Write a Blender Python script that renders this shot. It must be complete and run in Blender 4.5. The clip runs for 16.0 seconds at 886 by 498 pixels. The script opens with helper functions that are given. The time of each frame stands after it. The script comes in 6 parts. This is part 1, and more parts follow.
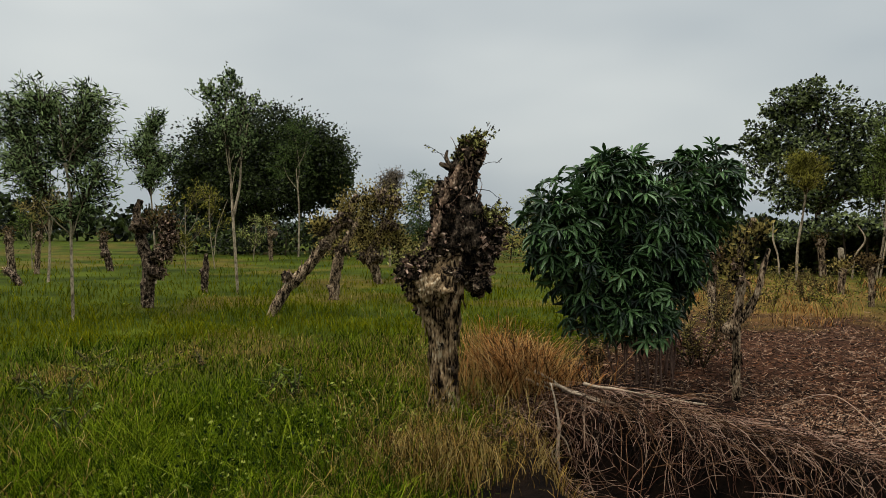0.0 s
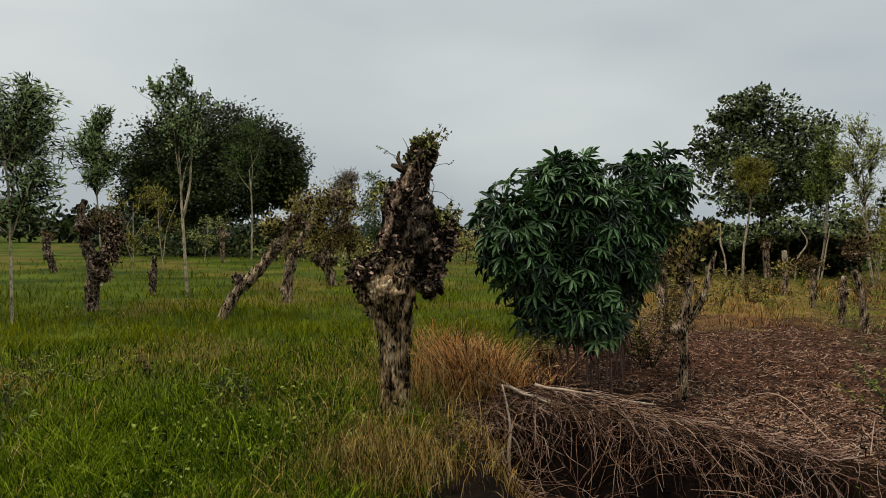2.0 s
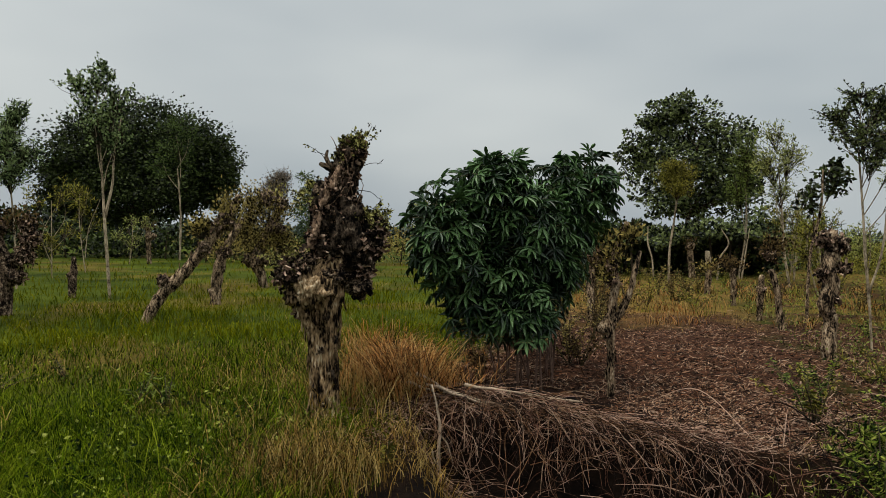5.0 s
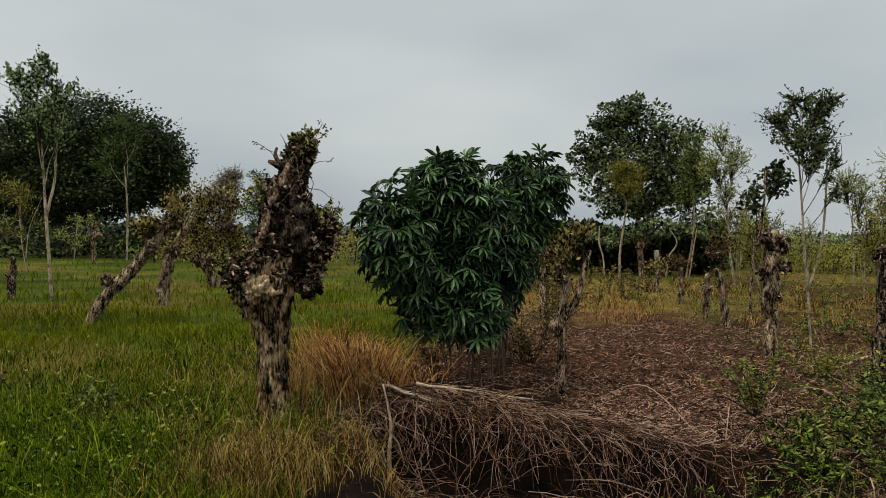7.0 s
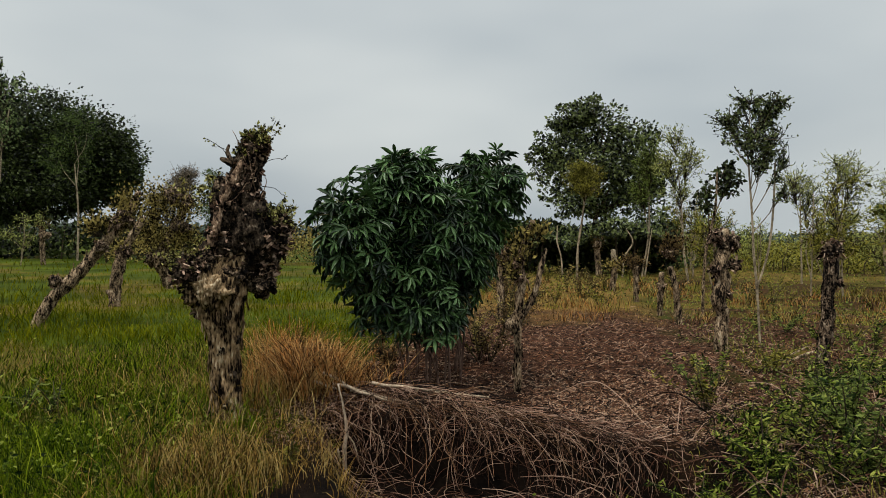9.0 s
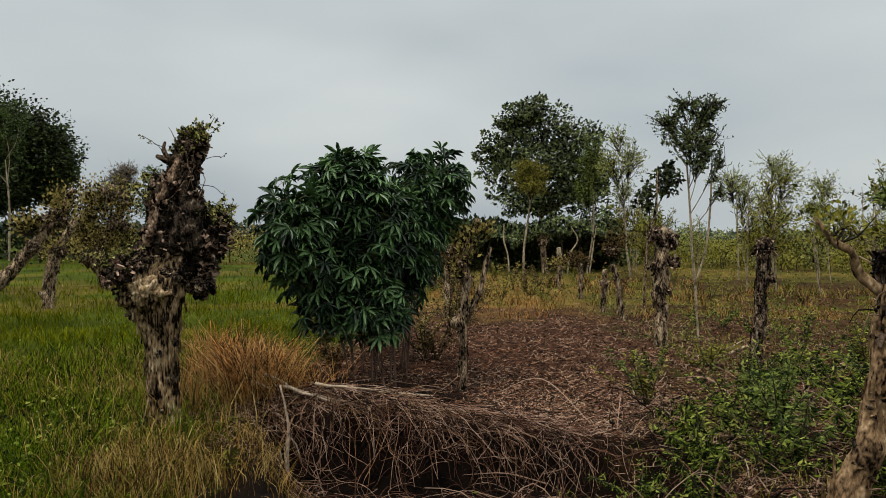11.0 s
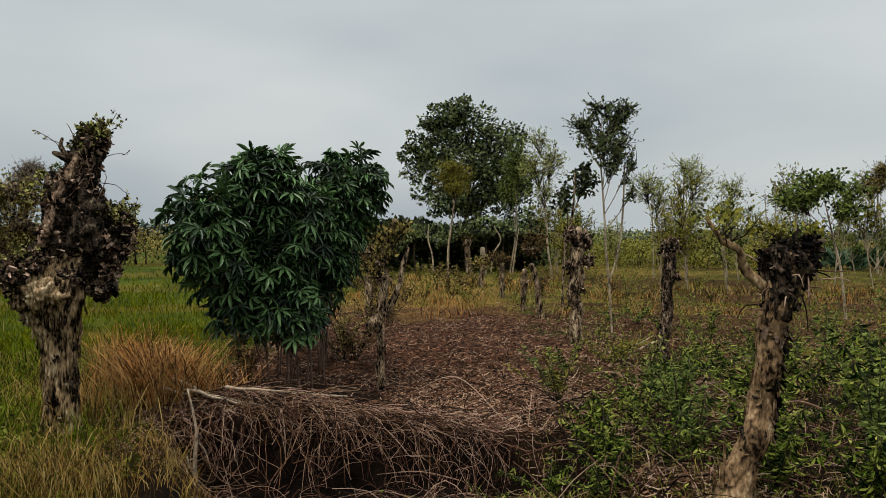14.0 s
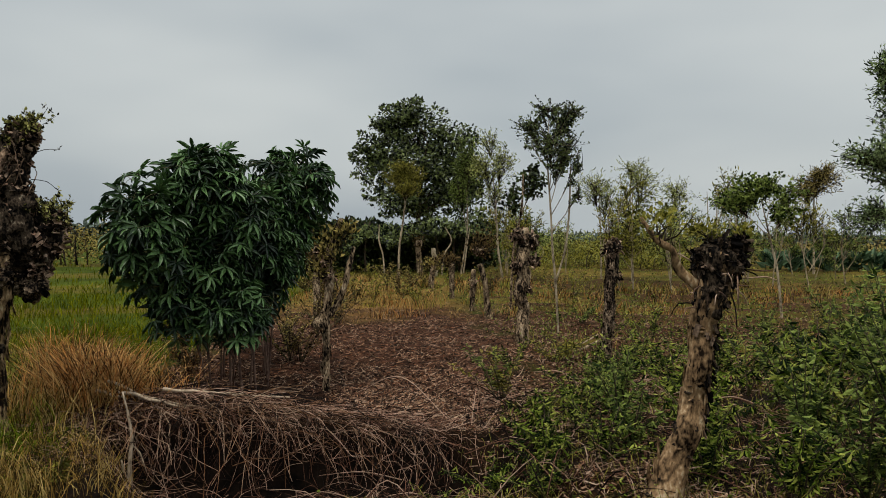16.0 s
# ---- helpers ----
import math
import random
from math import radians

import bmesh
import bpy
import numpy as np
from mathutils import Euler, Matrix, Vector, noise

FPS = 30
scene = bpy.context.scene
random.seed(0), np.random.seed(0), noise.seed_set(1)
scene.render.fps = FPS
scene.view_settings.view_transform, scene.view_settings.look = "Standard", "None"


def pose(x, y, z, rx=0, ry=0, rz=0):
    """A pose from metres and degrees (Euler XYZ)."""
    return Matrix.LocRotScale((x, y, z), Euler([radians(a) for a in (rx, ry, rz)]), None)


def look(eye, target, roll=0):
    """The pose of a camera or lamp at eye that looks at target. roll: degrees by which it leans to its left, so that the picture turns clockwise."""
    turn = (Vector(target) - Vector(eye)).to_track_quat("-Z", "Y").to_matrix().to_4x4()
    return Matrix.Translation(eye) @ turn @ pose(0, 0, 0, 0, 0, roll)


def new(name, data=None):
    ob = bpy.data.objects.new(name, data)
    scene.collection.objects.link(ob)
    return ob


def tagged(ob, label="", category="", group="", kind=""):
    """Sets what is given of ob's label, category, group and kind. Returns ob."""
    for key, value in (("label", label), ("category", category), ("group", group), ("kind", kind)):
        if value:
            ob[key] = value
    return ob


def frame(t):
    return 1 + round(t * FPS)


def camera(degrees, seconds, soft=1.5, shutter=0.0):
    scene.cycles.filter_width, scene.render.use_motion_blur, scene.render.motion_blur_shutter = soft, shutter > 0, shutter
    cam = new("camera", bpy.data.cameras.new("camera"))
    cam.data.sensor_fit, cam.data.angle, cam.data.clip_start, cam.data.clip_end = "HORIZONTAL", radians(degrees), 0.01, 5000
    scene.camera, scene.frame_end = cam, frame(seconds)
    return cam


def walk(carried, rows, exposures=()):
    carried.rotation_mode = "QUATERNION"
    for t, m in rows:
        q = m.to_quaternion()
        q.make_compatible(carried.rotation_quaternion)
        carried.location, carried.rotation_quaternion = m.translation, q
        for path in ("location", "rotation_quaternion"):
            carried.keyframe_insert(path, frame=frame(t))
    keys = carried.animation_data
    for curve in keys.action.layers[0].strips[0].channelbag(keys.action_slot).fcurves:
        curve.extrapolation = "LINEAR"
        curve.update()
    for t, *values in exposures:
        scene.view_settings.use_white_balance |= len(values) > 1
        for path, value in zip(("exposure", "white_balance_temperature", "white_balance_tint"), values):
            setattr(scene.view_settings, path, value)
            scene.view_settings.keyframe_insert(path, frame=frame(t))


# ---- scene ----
cam = camera(64.0, 16.0, soft=0.9)
# seconds, eye, yaw, pitch and roll in degrees: a slow turn to the right by hand, on the spot
PATH = [
    (0, 0.000, 0.000, 1.513, 0.01, -1.40, 0.32),
    (0.5, 0.011, 0.006, 1.514, -0.86, -1.36, 0.39),
    (1, 0.019, 0.009, 1.514, -1.75, -1.31, 0.41),
    (1.5, 0.025, 0.013, 1.512, -2.66, -1.25, 0.44),
    (2, 0.032, 0.022, 1.510, -3.54, -1.20, 0.50),
    (2.5, 0.041, 0.031, 1.508, -4.42, -1.15, 0.47),
    (3, 0.050, 0.035, 1.507, -5.31, -1.11, 0.45),
    (3.5, 0.059, 0.040, 1.506, -6.21, -1.06, 0.45),
    (4, 0.066, 0.041, 1.505, -7.00, -1.05, 0.50),
    (6.5, 0.106, 0.044, 1.499, -11.47, -1.09, 0.58),
    (7, 0.112, 0.039, 1.497, -12.35, -1.07, 0.61),
    (7.5, 0.121, 0.035, 1.495, -13.22, -1.07, 0.60),
    (8, 0.128, 0.037, 1.492, -13.87, -1.05, 0.58),
    (8.5, 0.137, 0.038, 1.489, -14.64, -1.06, 0.60),
    (9, 0.150, 0.037, 1.487, -15.54, -1.05, 0.57),
    (11.5, 0.203, 0.028, 1.495, -20.73, -1.18, 0.43),
    (12, 0.221, 0.017, 1.496, -21.69, -1.18, 0.42),
    (12.5, 0.235, 0.005, 1.496, -22.56, -1.18, 0.35),
    (13, 0.252, -0.006, 1.494, -23.54, -1.18, 0.34),
    (13.5, 0.267, -0.018, 1.493, -24.52, -1.14, 0.36),
    (14, 0.281, -0.030, 1.491, -25.54, -1.10, 0.38),
    (14.5, 0.295, -0.043, 1.489, -26.53, -1.06, 0.43),
    (15, 0.311, -0.050, 1.486, -27.55, -1.02, 0.49),
    (15.5, 0.325, -0.060, 1.484, -28.48, -0.99, 0.55),
    (16, 0.342, -0.069, 1.480, -29.34, -0.98, 0.57),
]


def aim(x, y, z, yaw, pitch, roll):
    a, b = radians(yaw), radians(pitch)
    return look((x, y, z), (x - 2 * math.sin(a) * math.cos(b), y + 2 * math.cos(a) * math.cos(b), z + 2 * math.sin(b)), roll)


walk(cam, [(t, aim(*row)) for t, *row in PATH], [(0, 0.0), (2.4, 0.0), (3.4, -0.09), (4.2, -0.09), (6.3, -0.05), (8.0, -0.06), (8.4, 0.03), (9.2, 0.02), (15, 0.0), (16, -0.1)])

# ---------------------------------------------------------------- sky and sun
SUN_DIR = Vector((-0.36, -0.16, 1.0)).normalized()
world = bpy.data.worlds.new("overcast_sky")
scene.world = world
world.use_nodes = True
wn, wl = world.node_tree.nodes, world.node_tree.links
wn.clear()
w_out, w_bg = wn.new("ShaderNodeOutputWorld"), wn.new("ShaderNodeBackground")
w_sky = wn.new("ShaderNodeTexSky")
w_sky.sky_type, w_sky.sun_disc = "NISHITA", False
w_sky.sun_elevation = math.asin(SUN_DIR.z)
w_sky.sun_rotation = math.atan2(SUN_DIR.x, SUN_DIR.y)
w_sky.air_density, w_sky.dust_density = 1.5, 4.0
w_co, w_map, w_noise, w_ramp = (wn.new(n) for n in ("ShaderNodeTexCoord", "ShaderNodeMapping", "ShaderNodeTexNoise", "ShaderNodeValToRGB"))
w_map.inputs["Scale"].default_value = (1.1, 1.1, 3.2)
w_map.inputs["Location"].default_value = (0.35, 0.1, 0.0)
w_noise.inputs["Scale"].default_value, w_noise.inputs["Detail"].default_value = 1.5, 3.0
w_noise.inputs["Roughness"].default_value = 0.42
w_ramp.color_ramp.elements[0].position, w_ramp.color_ramp.elements[1].position = 0.45, 0.83
w_ramp.color_ramp.elements[0].color = (0.43, 0.485, 0.52, 1)
w_ramp.color_ramp.elements[1].color = (0.70, 0.735, 0.725, 1)
w_dim, w_mix = wn.new("ShaderNodeMix"), wn.new("ShaderNodeMix")
w_dim.data_type = w_mix.data_type = "RGBA"
w_dim.blend_type = "MULTIPLY"
w_dim.inputs[0].default_value = 1.0
w_dim.inputs[7].default_value = (0.09, 0.09, 0.09, 1)
w_mix.inputs[0].default_value = 0.9
wl.new(w_co.outputs["Generated"], w_map.inputs["Vector"])
wl.new(w_map.outputs["Vector"], w_noise.inputs["Vector"])
w_xyz, w_right, w_up = wn.new("ShaderNodeSeparateXYZ"), wn.new("ShaderNodeMath"), wn.new("ShaderNodeMath")
w_right.operation = w_up.operation = "MULTIPLY_ADD"
w_right.inputs[1].default_value, w_up.inputs[1].default_value = 0.14, 0.6
wl.new(w_co.outputs["Generated"], w_xyz.inputs[0])
wl.new(w_xyz.outputs["X"], w_right.inputs[0])
wl.new(w_noise.outputs["Fac"], w_right.inputs[2])
wl.new(w_xyz.outputs["Z"], w_up.inputs[0])
wl.new(w_right.outputs[0], w_up.inputs[2])
wl.new(w_up.outputs[0], w_ramp.inputs["Fac"])
wl.new(w_sky.outputs["Color"], w_dim.inputs[6])
wl.new(w_dim.outputs[2], w_mix.inputs[6])
wl.new(w_ramp.outputs["Color"], w_mix.inputs[7])
wl.new(w_mix.outputs[2], w_bg.inputs["Color"])
# an overcast sky is brightest overhead
w_top = wn.new("ShaderNodeMapRange")
w_top.inputs["From Min"].default_value, w_top.inputs["From Max"].default_value = 0.35, 1.0
w_top.inputs["To Min"].default_value, w_top.inputs["To Max"].default_value = 1.0, 3.1
wl.new(w_xyz.outputs["Z"], w_top.inputs["Value"])
wl.new(w_top.outputs["Result"], w_bg.inputs["Strength"])
wl.new(w_bg.outputs[0], w_out.inputs[0])
sun = new("sun", bpy.data.lights.new("sun", "SUN"))
sun.data.energy, sun.data.angle, sun.data.color = 2.1, radians(12), (1.0, 0.95, 0.87)
sun.matrix_world = look((-20, -12, 36), Vector((-20, -12, 36)) - SUN_DIR * 5)

# ---------------------------------------------------------------- materials


def material(name, dark, light, scale=6.0, fine=60.0, rough=0.8, bump=0.4, island=0.0, thin=0.0, gloss=0.08, stretch=(1, 1, 1), spot=None, per_object=0.0, band=(0.34, 0.66)):
    """A node material with two scales of variation, relief, a spread from piece to piece and, for leaves, light that shines through."""
    m = bpy.data.materials.new(name)
    m.use_nodes = True
    n, l = m.node_tree.nodes, m.node_tree.links
    n.clear()
    out, body, co, mp = n.new("ShaderNodeOutputMaterial"), n.new("ShaderNodeBsdfPrincipled"), n.new("ShaderNodeTexCoord"), n.new("ShaderNodeMapping")
    mp.inputs["Scale"].default_value = stretch
    l.new(co.outputs["Object"], mp.inputs["Vector"])
    coarse, small, ramp = n.new("ShaderNodeTexNoise"), n.new("ShaderNodeTexNoise"), n.new("ShaderNodeValToRGB")
    for tex, s, d in ((coarse, scale, 4.0), (small, fine, 3.0)):
        tex.inputs["Scale"].default_value, tex.inputs["Detail"].default_value = s, d
        l.new(mp.outputs["Vector"], tex.inputs["Vector"])
    add = n.new("ShaderNodeMath")
    add.operation = "MULTIPLY_ADD"
    add.inputs[1].default_value = 0.5
    half = n.new("ShaderNodeMath")
    half.operation = "MULTIPLY"
    half.inputs[1].default_value = 0.5
    l.new(small.outputs["Fac"], half.inputs[0])
    l.new(coarse.outputs["Fac"], add.inputs[0])
    l.new(half.outputs[0], add.inputs[2])
    value = add.outputs[0]
    for source, amount in (("ShaderNodeNewGeometry", island), ("ShaderNodeObjectInfo", per_object)):
        if amount:
            g, k, s = n.new(source), n.new("ShaderNodeMath"), n.new("ShaderNodeMath")
            k.operation, s.operation = "MULTIPLY_ADD", "ADD"
            k.inputs[1].default_value, k.inputs[2].default_value = amount, -amount / 2
            l.new(g.outputs["Random Per Island" if source.endswith("Geometry") else "Random"], k.inputs[0])
            l.new(k.outputs[0], s.inputs[0])
            l.new(value, s.inputs[1])
            value = s.outputs[0]
    ramp.color_ramp.elements[0].position, ramp.color_ramp.elements[1].position = band
    ramp.color_ramp.elements[0].color, ramp.color_ramp.elements[1].color = (*dark, 1), (*light, 1)
    if spot:
        e = ramp.color_ramp.elements.new(min(0.95, band[1] + 0.55 * (band[1] - band[0])))
        e.color = (*spot, 1)
    l.new(value, ramp.inputs["Fac"])
    colour = ramp.outputs["Color"]
    l.new(colour, body.inputs["Base Color"])
    body.inputs["Roughness"].default_value = rough
    body.inputs["Specular IOR Level"].default_value = gloss
    if bump:
        b = n.new("ShaderNodeBump")
        b.inputs["Strength"].default_value, b.inputs["Distance"].default_value = bump, 0.01
        l.new(add.outputs[0], b.inputs["Height"])
        l.new(b.outputs[0], body.inputs["Normal"])
    if thin:
        t, mix = n.new("ShaderNodeBsdfTranslucent"), n.new("ShaderNodeMixShader")
        l.new(colour, t.inputs["Color"])
        mix.inputs[0].default_value = thin
        l.new(body.outputs[0], mix.inputs[1])
        l.new(t.outputs[0], mix.inputs[2])
        l.new(mix.outputs[0], out.inputs["Surface"])
    else:
        l.new(body.outputs[0], out.inputs["Surface"])
    return m


BARK_GREY = material("grey_brown_bark", (0.004, 0.0026, 0.0018), (0.31, 0.215, 0.13), 17, 80, 0.95, 1.0, stretch=(1, 1, 0.35), spot=(0.48, 0.39, 0.27), band=(0.45, 0.57))
BARK_DARK = material("dark_weathered_bark", (0.0015, 0.001, 0.0007), (0.19, 0.13, 0.085), 18, 75, 0.95, 1.0, stretch=(1, 1, 0.6), spot=(0.45, 0.37, 0.27), band=(0.465, 0.58))
BARK_NEAR = material("peeling_tan_bark", (0.008, 0.0045, 0.0025), (0.25, 0.155, 0.08), 7, 45, 0.95, 1.0, stretch=(1, 1, 0.6), spot=(0.45, 0.35, 0.22), band=(0.40, 0.56))
BARK_HERO = material("torn_tan_bark", (0.006, 0.0035, 0.002), (0.31, 0.205, 0.108), 11, 55, 0.95, 1.0, stretch=(1, 1, 0.3), spot=(0.52, 0.42, 0.28), band=(0.44, 0.56))
BURL_HERO = material("dark_brown_burl_wood", (0.0012, 0.0008, 0.0006), (0.16, 0.11, 0.072), 17, 70, 0.95, 1.0, spot=(0.45, 0.37, 0.26), band=(0.475, 0.60))
BURL_PALE = material("pale_torn_wood", (0.012, 0.007, 0.005), (0.24, 0.155, 0.1), 26, 80, 0.95, 1.0, stretch=(1, 1, 0.6), spot=(0.46, 0.36, 0.26), band=(0.42, 0.58))
BARK_BLACK = material("torn_blackish_bark", (0.0012, 0.0009, 0.0006), (0.06, 0.042, 0.028), 18, 75, 0.95, 1.0, stretch=(1, 1, 0.6), spot=(0.22, 0.18, 0.13), band=(0.45, 0.60))
BARK_PALE = material("pale_smooth_bark", (0.07, 0.052, 0.032), (0.4, 0.32, 0.215), 9, 50, 0.85, 0.4, stretch=(1, 1, 0.4), band=(0.38, 0.58))
FLAKE = material("curled_bark_flakes", (0.004, 0.0024, 0.0017), (0.185, 0.11, 0.074), 10, 60, 0.9, 0.3, island=1.0, spot=(0.4, 0.275, 0.2), band=(0.32, 0.66))
FLAKE_DARK = material("dark_bark_flakes", (0.0015, 0.001, 0.0008), (0.045, 0.03, 0.02), 10, 60, 0.9, 0.3, island=1.0, spot=(0.14, 0.095, 0.065), band=(0.42, 0.8))
LEAF_EUCA = material("grey_green_narrow_leaves", (0.01, 0.02, 0.007), (0.235, 0.305, 0.12), 1.5, 20, 0.55, 0, island=0.9, thin=0.25)
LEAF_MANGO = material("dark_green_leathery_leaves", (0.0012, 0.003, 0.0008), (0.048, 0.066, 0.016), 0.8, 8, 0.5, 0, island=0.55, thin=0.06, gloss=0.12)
LEAF_BROAD = material("dappled_dark_green_leaves", (0.003, 0.007, 0.002), (0.135, 0.165, 0.052), 0.8, 8, 0.5, 0, island=0.95, thin=0.15, gloss=0.2)
LEAF_MID = material("mid_green_leaves", (0.00708, 0.0159, 0.00354), (0.0956, 0.135, 0.0335), 1.0, 12, 0.55, 0, island=0.7, thin=0.25)
LEAF_YELLOW = material("yellow_green_leaves", (0.04, 0.04, 0.005), (0.28, 0.255, 0.042), 1.5, 15, 0.6, 0, island=0.7, thin=0.35)
LEAF_LIGHT = material("light_green_feathery_leaves", (0.06, 0.07, 0.018), (0.4, 0.42, 0.13), 1.5, 15, 0.6, 0, island=0.7, thin=0.5)
LEAF_DRY = material("dry_brown_leaves", (0.00744, 0.00496, 0.00207), (0.151, 0.099, 0.0381), 3, 25, 0.9, 0, island=0.8, thin=0.15)
LEAF_OLIVE = material("olive_sprout_leaves", (0.01, 0.009, 0.0025), (0.32, 0.25, 0.075), 3, 25, 0.8, 0, island=0.85, thin=0.25)
LEAF_SPROUT = material("pale_olive_sprouts", (0.01, 0.011, 0.003), (0.25, 0.23, 0.06), 3, 25, 0.8, 0, island=0.9, thin=0.25, spot=(0.42, 0.4, 0.14))
LEAF_FRESH = material("fresh_green_leaves", (0.015, 0.028, 0.004), (0.2, 0.25, 0.055), 1.5, 15, 0.6, 0, island=0.8, thin=0.4)
LEAF_PINK = material("pinkish_dry_foliage", (0.062, 0.0517, 0.0379), (0.27, 0.217, 0.16), 3, 25, 0.9, 0, island=0.6, thin=0.2)
LEAF_CASSAVA = material("cassava_leaf_green", (0.005, 0.017, 0.005), (0.085, 0.16, 0.05), 4, 40, 0.4, 0.1, per_object=0.6, thin=0.05, gloss=0.28)
PETIOLE = material("pale_green_leaf_stalk", (0.0248, 0.0283, 0.0106), (0.106, 0.0945, 0.0472), 8, 50, 0.7, 0)
CASSAVA_STEM = material("reddish_grey_cassava_stem", (0.03, 0.015, 0.011), (0.2, 0.125, 0.092), 8, 60, 0.9, 0.4, stretch=(1, 1, 0.4))
LEAF_WEED = material("bright_green_weed_leaves", (0.004, 0.01, 0.001), (0.115, 0.165, 0.017), 2, 25, 0.65, 0, island=0.95, thin=0.3, gloss=0.05, spot=(0.28, 0.3, 0.06))
GRASS = material("lush_green_grass", (0.006, 0.016, 0.0006), (0.067, 0.106, 0.0009), 0.55, 5, 0.8, 0, island=0.95, thin=0.15, gloss=0.02, spot=(0.15, 0.18, 0.01))
GRASS_FAR = material("far_meadow_grass", (0.035, 0.05, 0.0015), (0.126, 0.126, 0.0022), 0.35, 3, 0.8, 0, island=0.45, thin=0.15, gloss=0.02)
GRASS_DRY = material("straw_yellow_dry_grass", (0.026, 0.015, 0.0035), (0.29, 0.172, 0.038), 2, 15, 0.9, 0, island=0.85, thin=0.2, spot=(0.38, 0.275, 0.1))
GRASS_RUST = material("rusty_brown_dry_grass", (0.016, 0.0065, 0.0016), (0.4, 0.165, 0.042), 2, 15, 0.9, 0, island=0.95, thin=0.2, spot=(0.44, 0.27, 0.1))
STICK = material("weathered_dry_stick", (0.00713, 0.00356, 0.00198), (0.131, 0.0642, 0.0293), 6, 50, 0.9, 0.3, per_object=0.8, spot=(0.264, 0.178, 0.119))
ROOT = material("fine_brown_roots", (0.005, 0.0025, 0.0017), (0.14, 0.066, 0.04), 6, 50, 0.9, 0, island=0.9, spot=(0.36, 0.24, 0.175))
STICK_PALE = material("bleached_pale_stick", (0.11, 0.078, 0.052), (0.42, 0.325, 0.225), 14, 70, 0.9, 0.6, stretch=(1, 1, 0.4))
LITTER = material("dry_leaf_litter", (0.004, 0.0017, 0.001), (0.17, 0.07, 0.033), 3, 30, 0.9, 0, island=0.95, spot=(0.3, 0.18, 0.11))
STRAW = material("pale_dry_straw", (0.009, 0.005, 0.0032), (0.18, 0.093, 0.053), 3, 30, 0.9, 0, island=0.95, spot=(0.37, 0.255, 0.175))
TWIG = material("dark_thin_twigs", (0.00708, 0.00531, 0.00354), (0.0708, 0.0531, 0.0354), 6, 50, 0.95, 0, island=0.4)
LEAF_CROP = material("blue_green_crop_leaves", (0.0106, 0.0248, 0.0113), (0.0768, 0.124, 0.0649), 2, 15, 0.5, 0, island=0.6, thin=0.25)
# the haze of distance is mixed into this pale grey-green
FAR_GREEN = material("haze_tinted_far_woods", (0.06, 0.078, 0.062), (0.13, 0.155, 0.125), 0.1, 1, 0.9, 0, island=0.4)


def ground_material():
    m = bpy.data.materials.new("field_ground")
    m.use_nodes = True
    n, l = m.node_tree.nodes, m.node_tree.links
    body = n["Principled BSDF"]
    body.inputs["Roughness"].default_value, body.inputs["Specular IOR Level"].default_value = 0.98, 0.04
    co = n.new("ShaderNodeTexCoord")

    def tone(dark, light, scale, detail=6.0):
        t, r = n.new("ShaderNodeTexNoise"), n.new("ShaderNodeValToRGB")
        t.inputs["Scale"].default_value, t.inputs["Detail"].default_value, t.inputs["Roughness"].default_value = scale, detail, 0.65
        l.new(co.outputs["Object"], t.inputs["Vector"])
        l.new(t.outputs["Fac"], r.inputs["Fac"])
        r.color_ramp.elements[0].position, r.color_ramp.elements[1].position = 0.35, 0.68
        r.color_ramp.elements[0].color, r.color_ramp.elements[1].color = (*dark, 1), (*light, 1)
        return r.outputs["Color"], t.outputs["Fac"]

    green, _ = tone((0.01, 0.019, 0.0015), (0.062, 0.078, 0.006), 0.35, 9)
    bare, relief = tone((0.004, 0.0019, 0.0011), (0.075, 0.032, 0.017), 9.0, 8)
    straw, _ = tone((0.06, 0.031, 0.009), (0.24, 0.132, 0.038), 2.2, 8)
    # near-black soil: shade in the ditch and under the cassava put into colour
    soil_shade, _ = tone((0.001, 0.0007, 0.0005), (0.0085, 0.005, 0.0033), 7.0, 8)
    last = green
    for layer, name in ((straw, "dry"), (bare, "bare"), (soil_shade, "soil_shade")):
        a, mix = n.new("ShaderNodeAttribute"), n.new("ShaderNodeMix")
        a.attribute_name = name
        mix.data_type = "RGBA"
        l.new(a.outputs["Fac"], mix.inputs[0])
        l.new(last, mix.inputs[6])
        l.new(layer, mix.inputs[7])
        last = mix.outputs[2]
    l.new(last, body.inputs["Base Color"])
    b = n.new("ShaderNodeBump")
    b.inputs["Strength"].default_value, b.inputs["Distance"].default_value = 0.9, 0.03
    l.new(relief, b.inputs["Height"])
    l.new(b.outputs[0], body.inputs["Normal"])
    return m


GROUND = ground_material()

# ---------------------------------------------------------------- geometry helpers
rng = np.random.default_rng(7)


def vnoise(p, seed=0):
    """Smooth noise from -1 to 1 at the points p (n, 3)."""
    p = np.asarray(p, float)
    i = np.floor(p).astype(np.int64)
    u = p - i
    u = u * u * (3 - 2 * u)
    total = np.zeros(len(p))
    for dx in (0, 1):
        for dy in (0, 1):
            for dz in (0, 1):
                h = (i[:, 0] + dx) * 73856093 ^ (i[:, 1] + dy) * 19349663 ^ (i[:, 2] + dz) * 83492791 ^ (seed * 7919 + 101)
                h = (h ^ (h >> 13)) * 1274126177 & 0x7FFFFFFF
                h = (h ^ (h >> 15)) & 0xFFFF
                w = (u[:, 0] if dx else 1 - u[:, 0]) * (u[:, 1] if dy else 1 - u[:, 1]) * (u[:, 2] if dz else 1 - u[:, 2])
                total += w * (h / 32767.5 - 1)
    return total


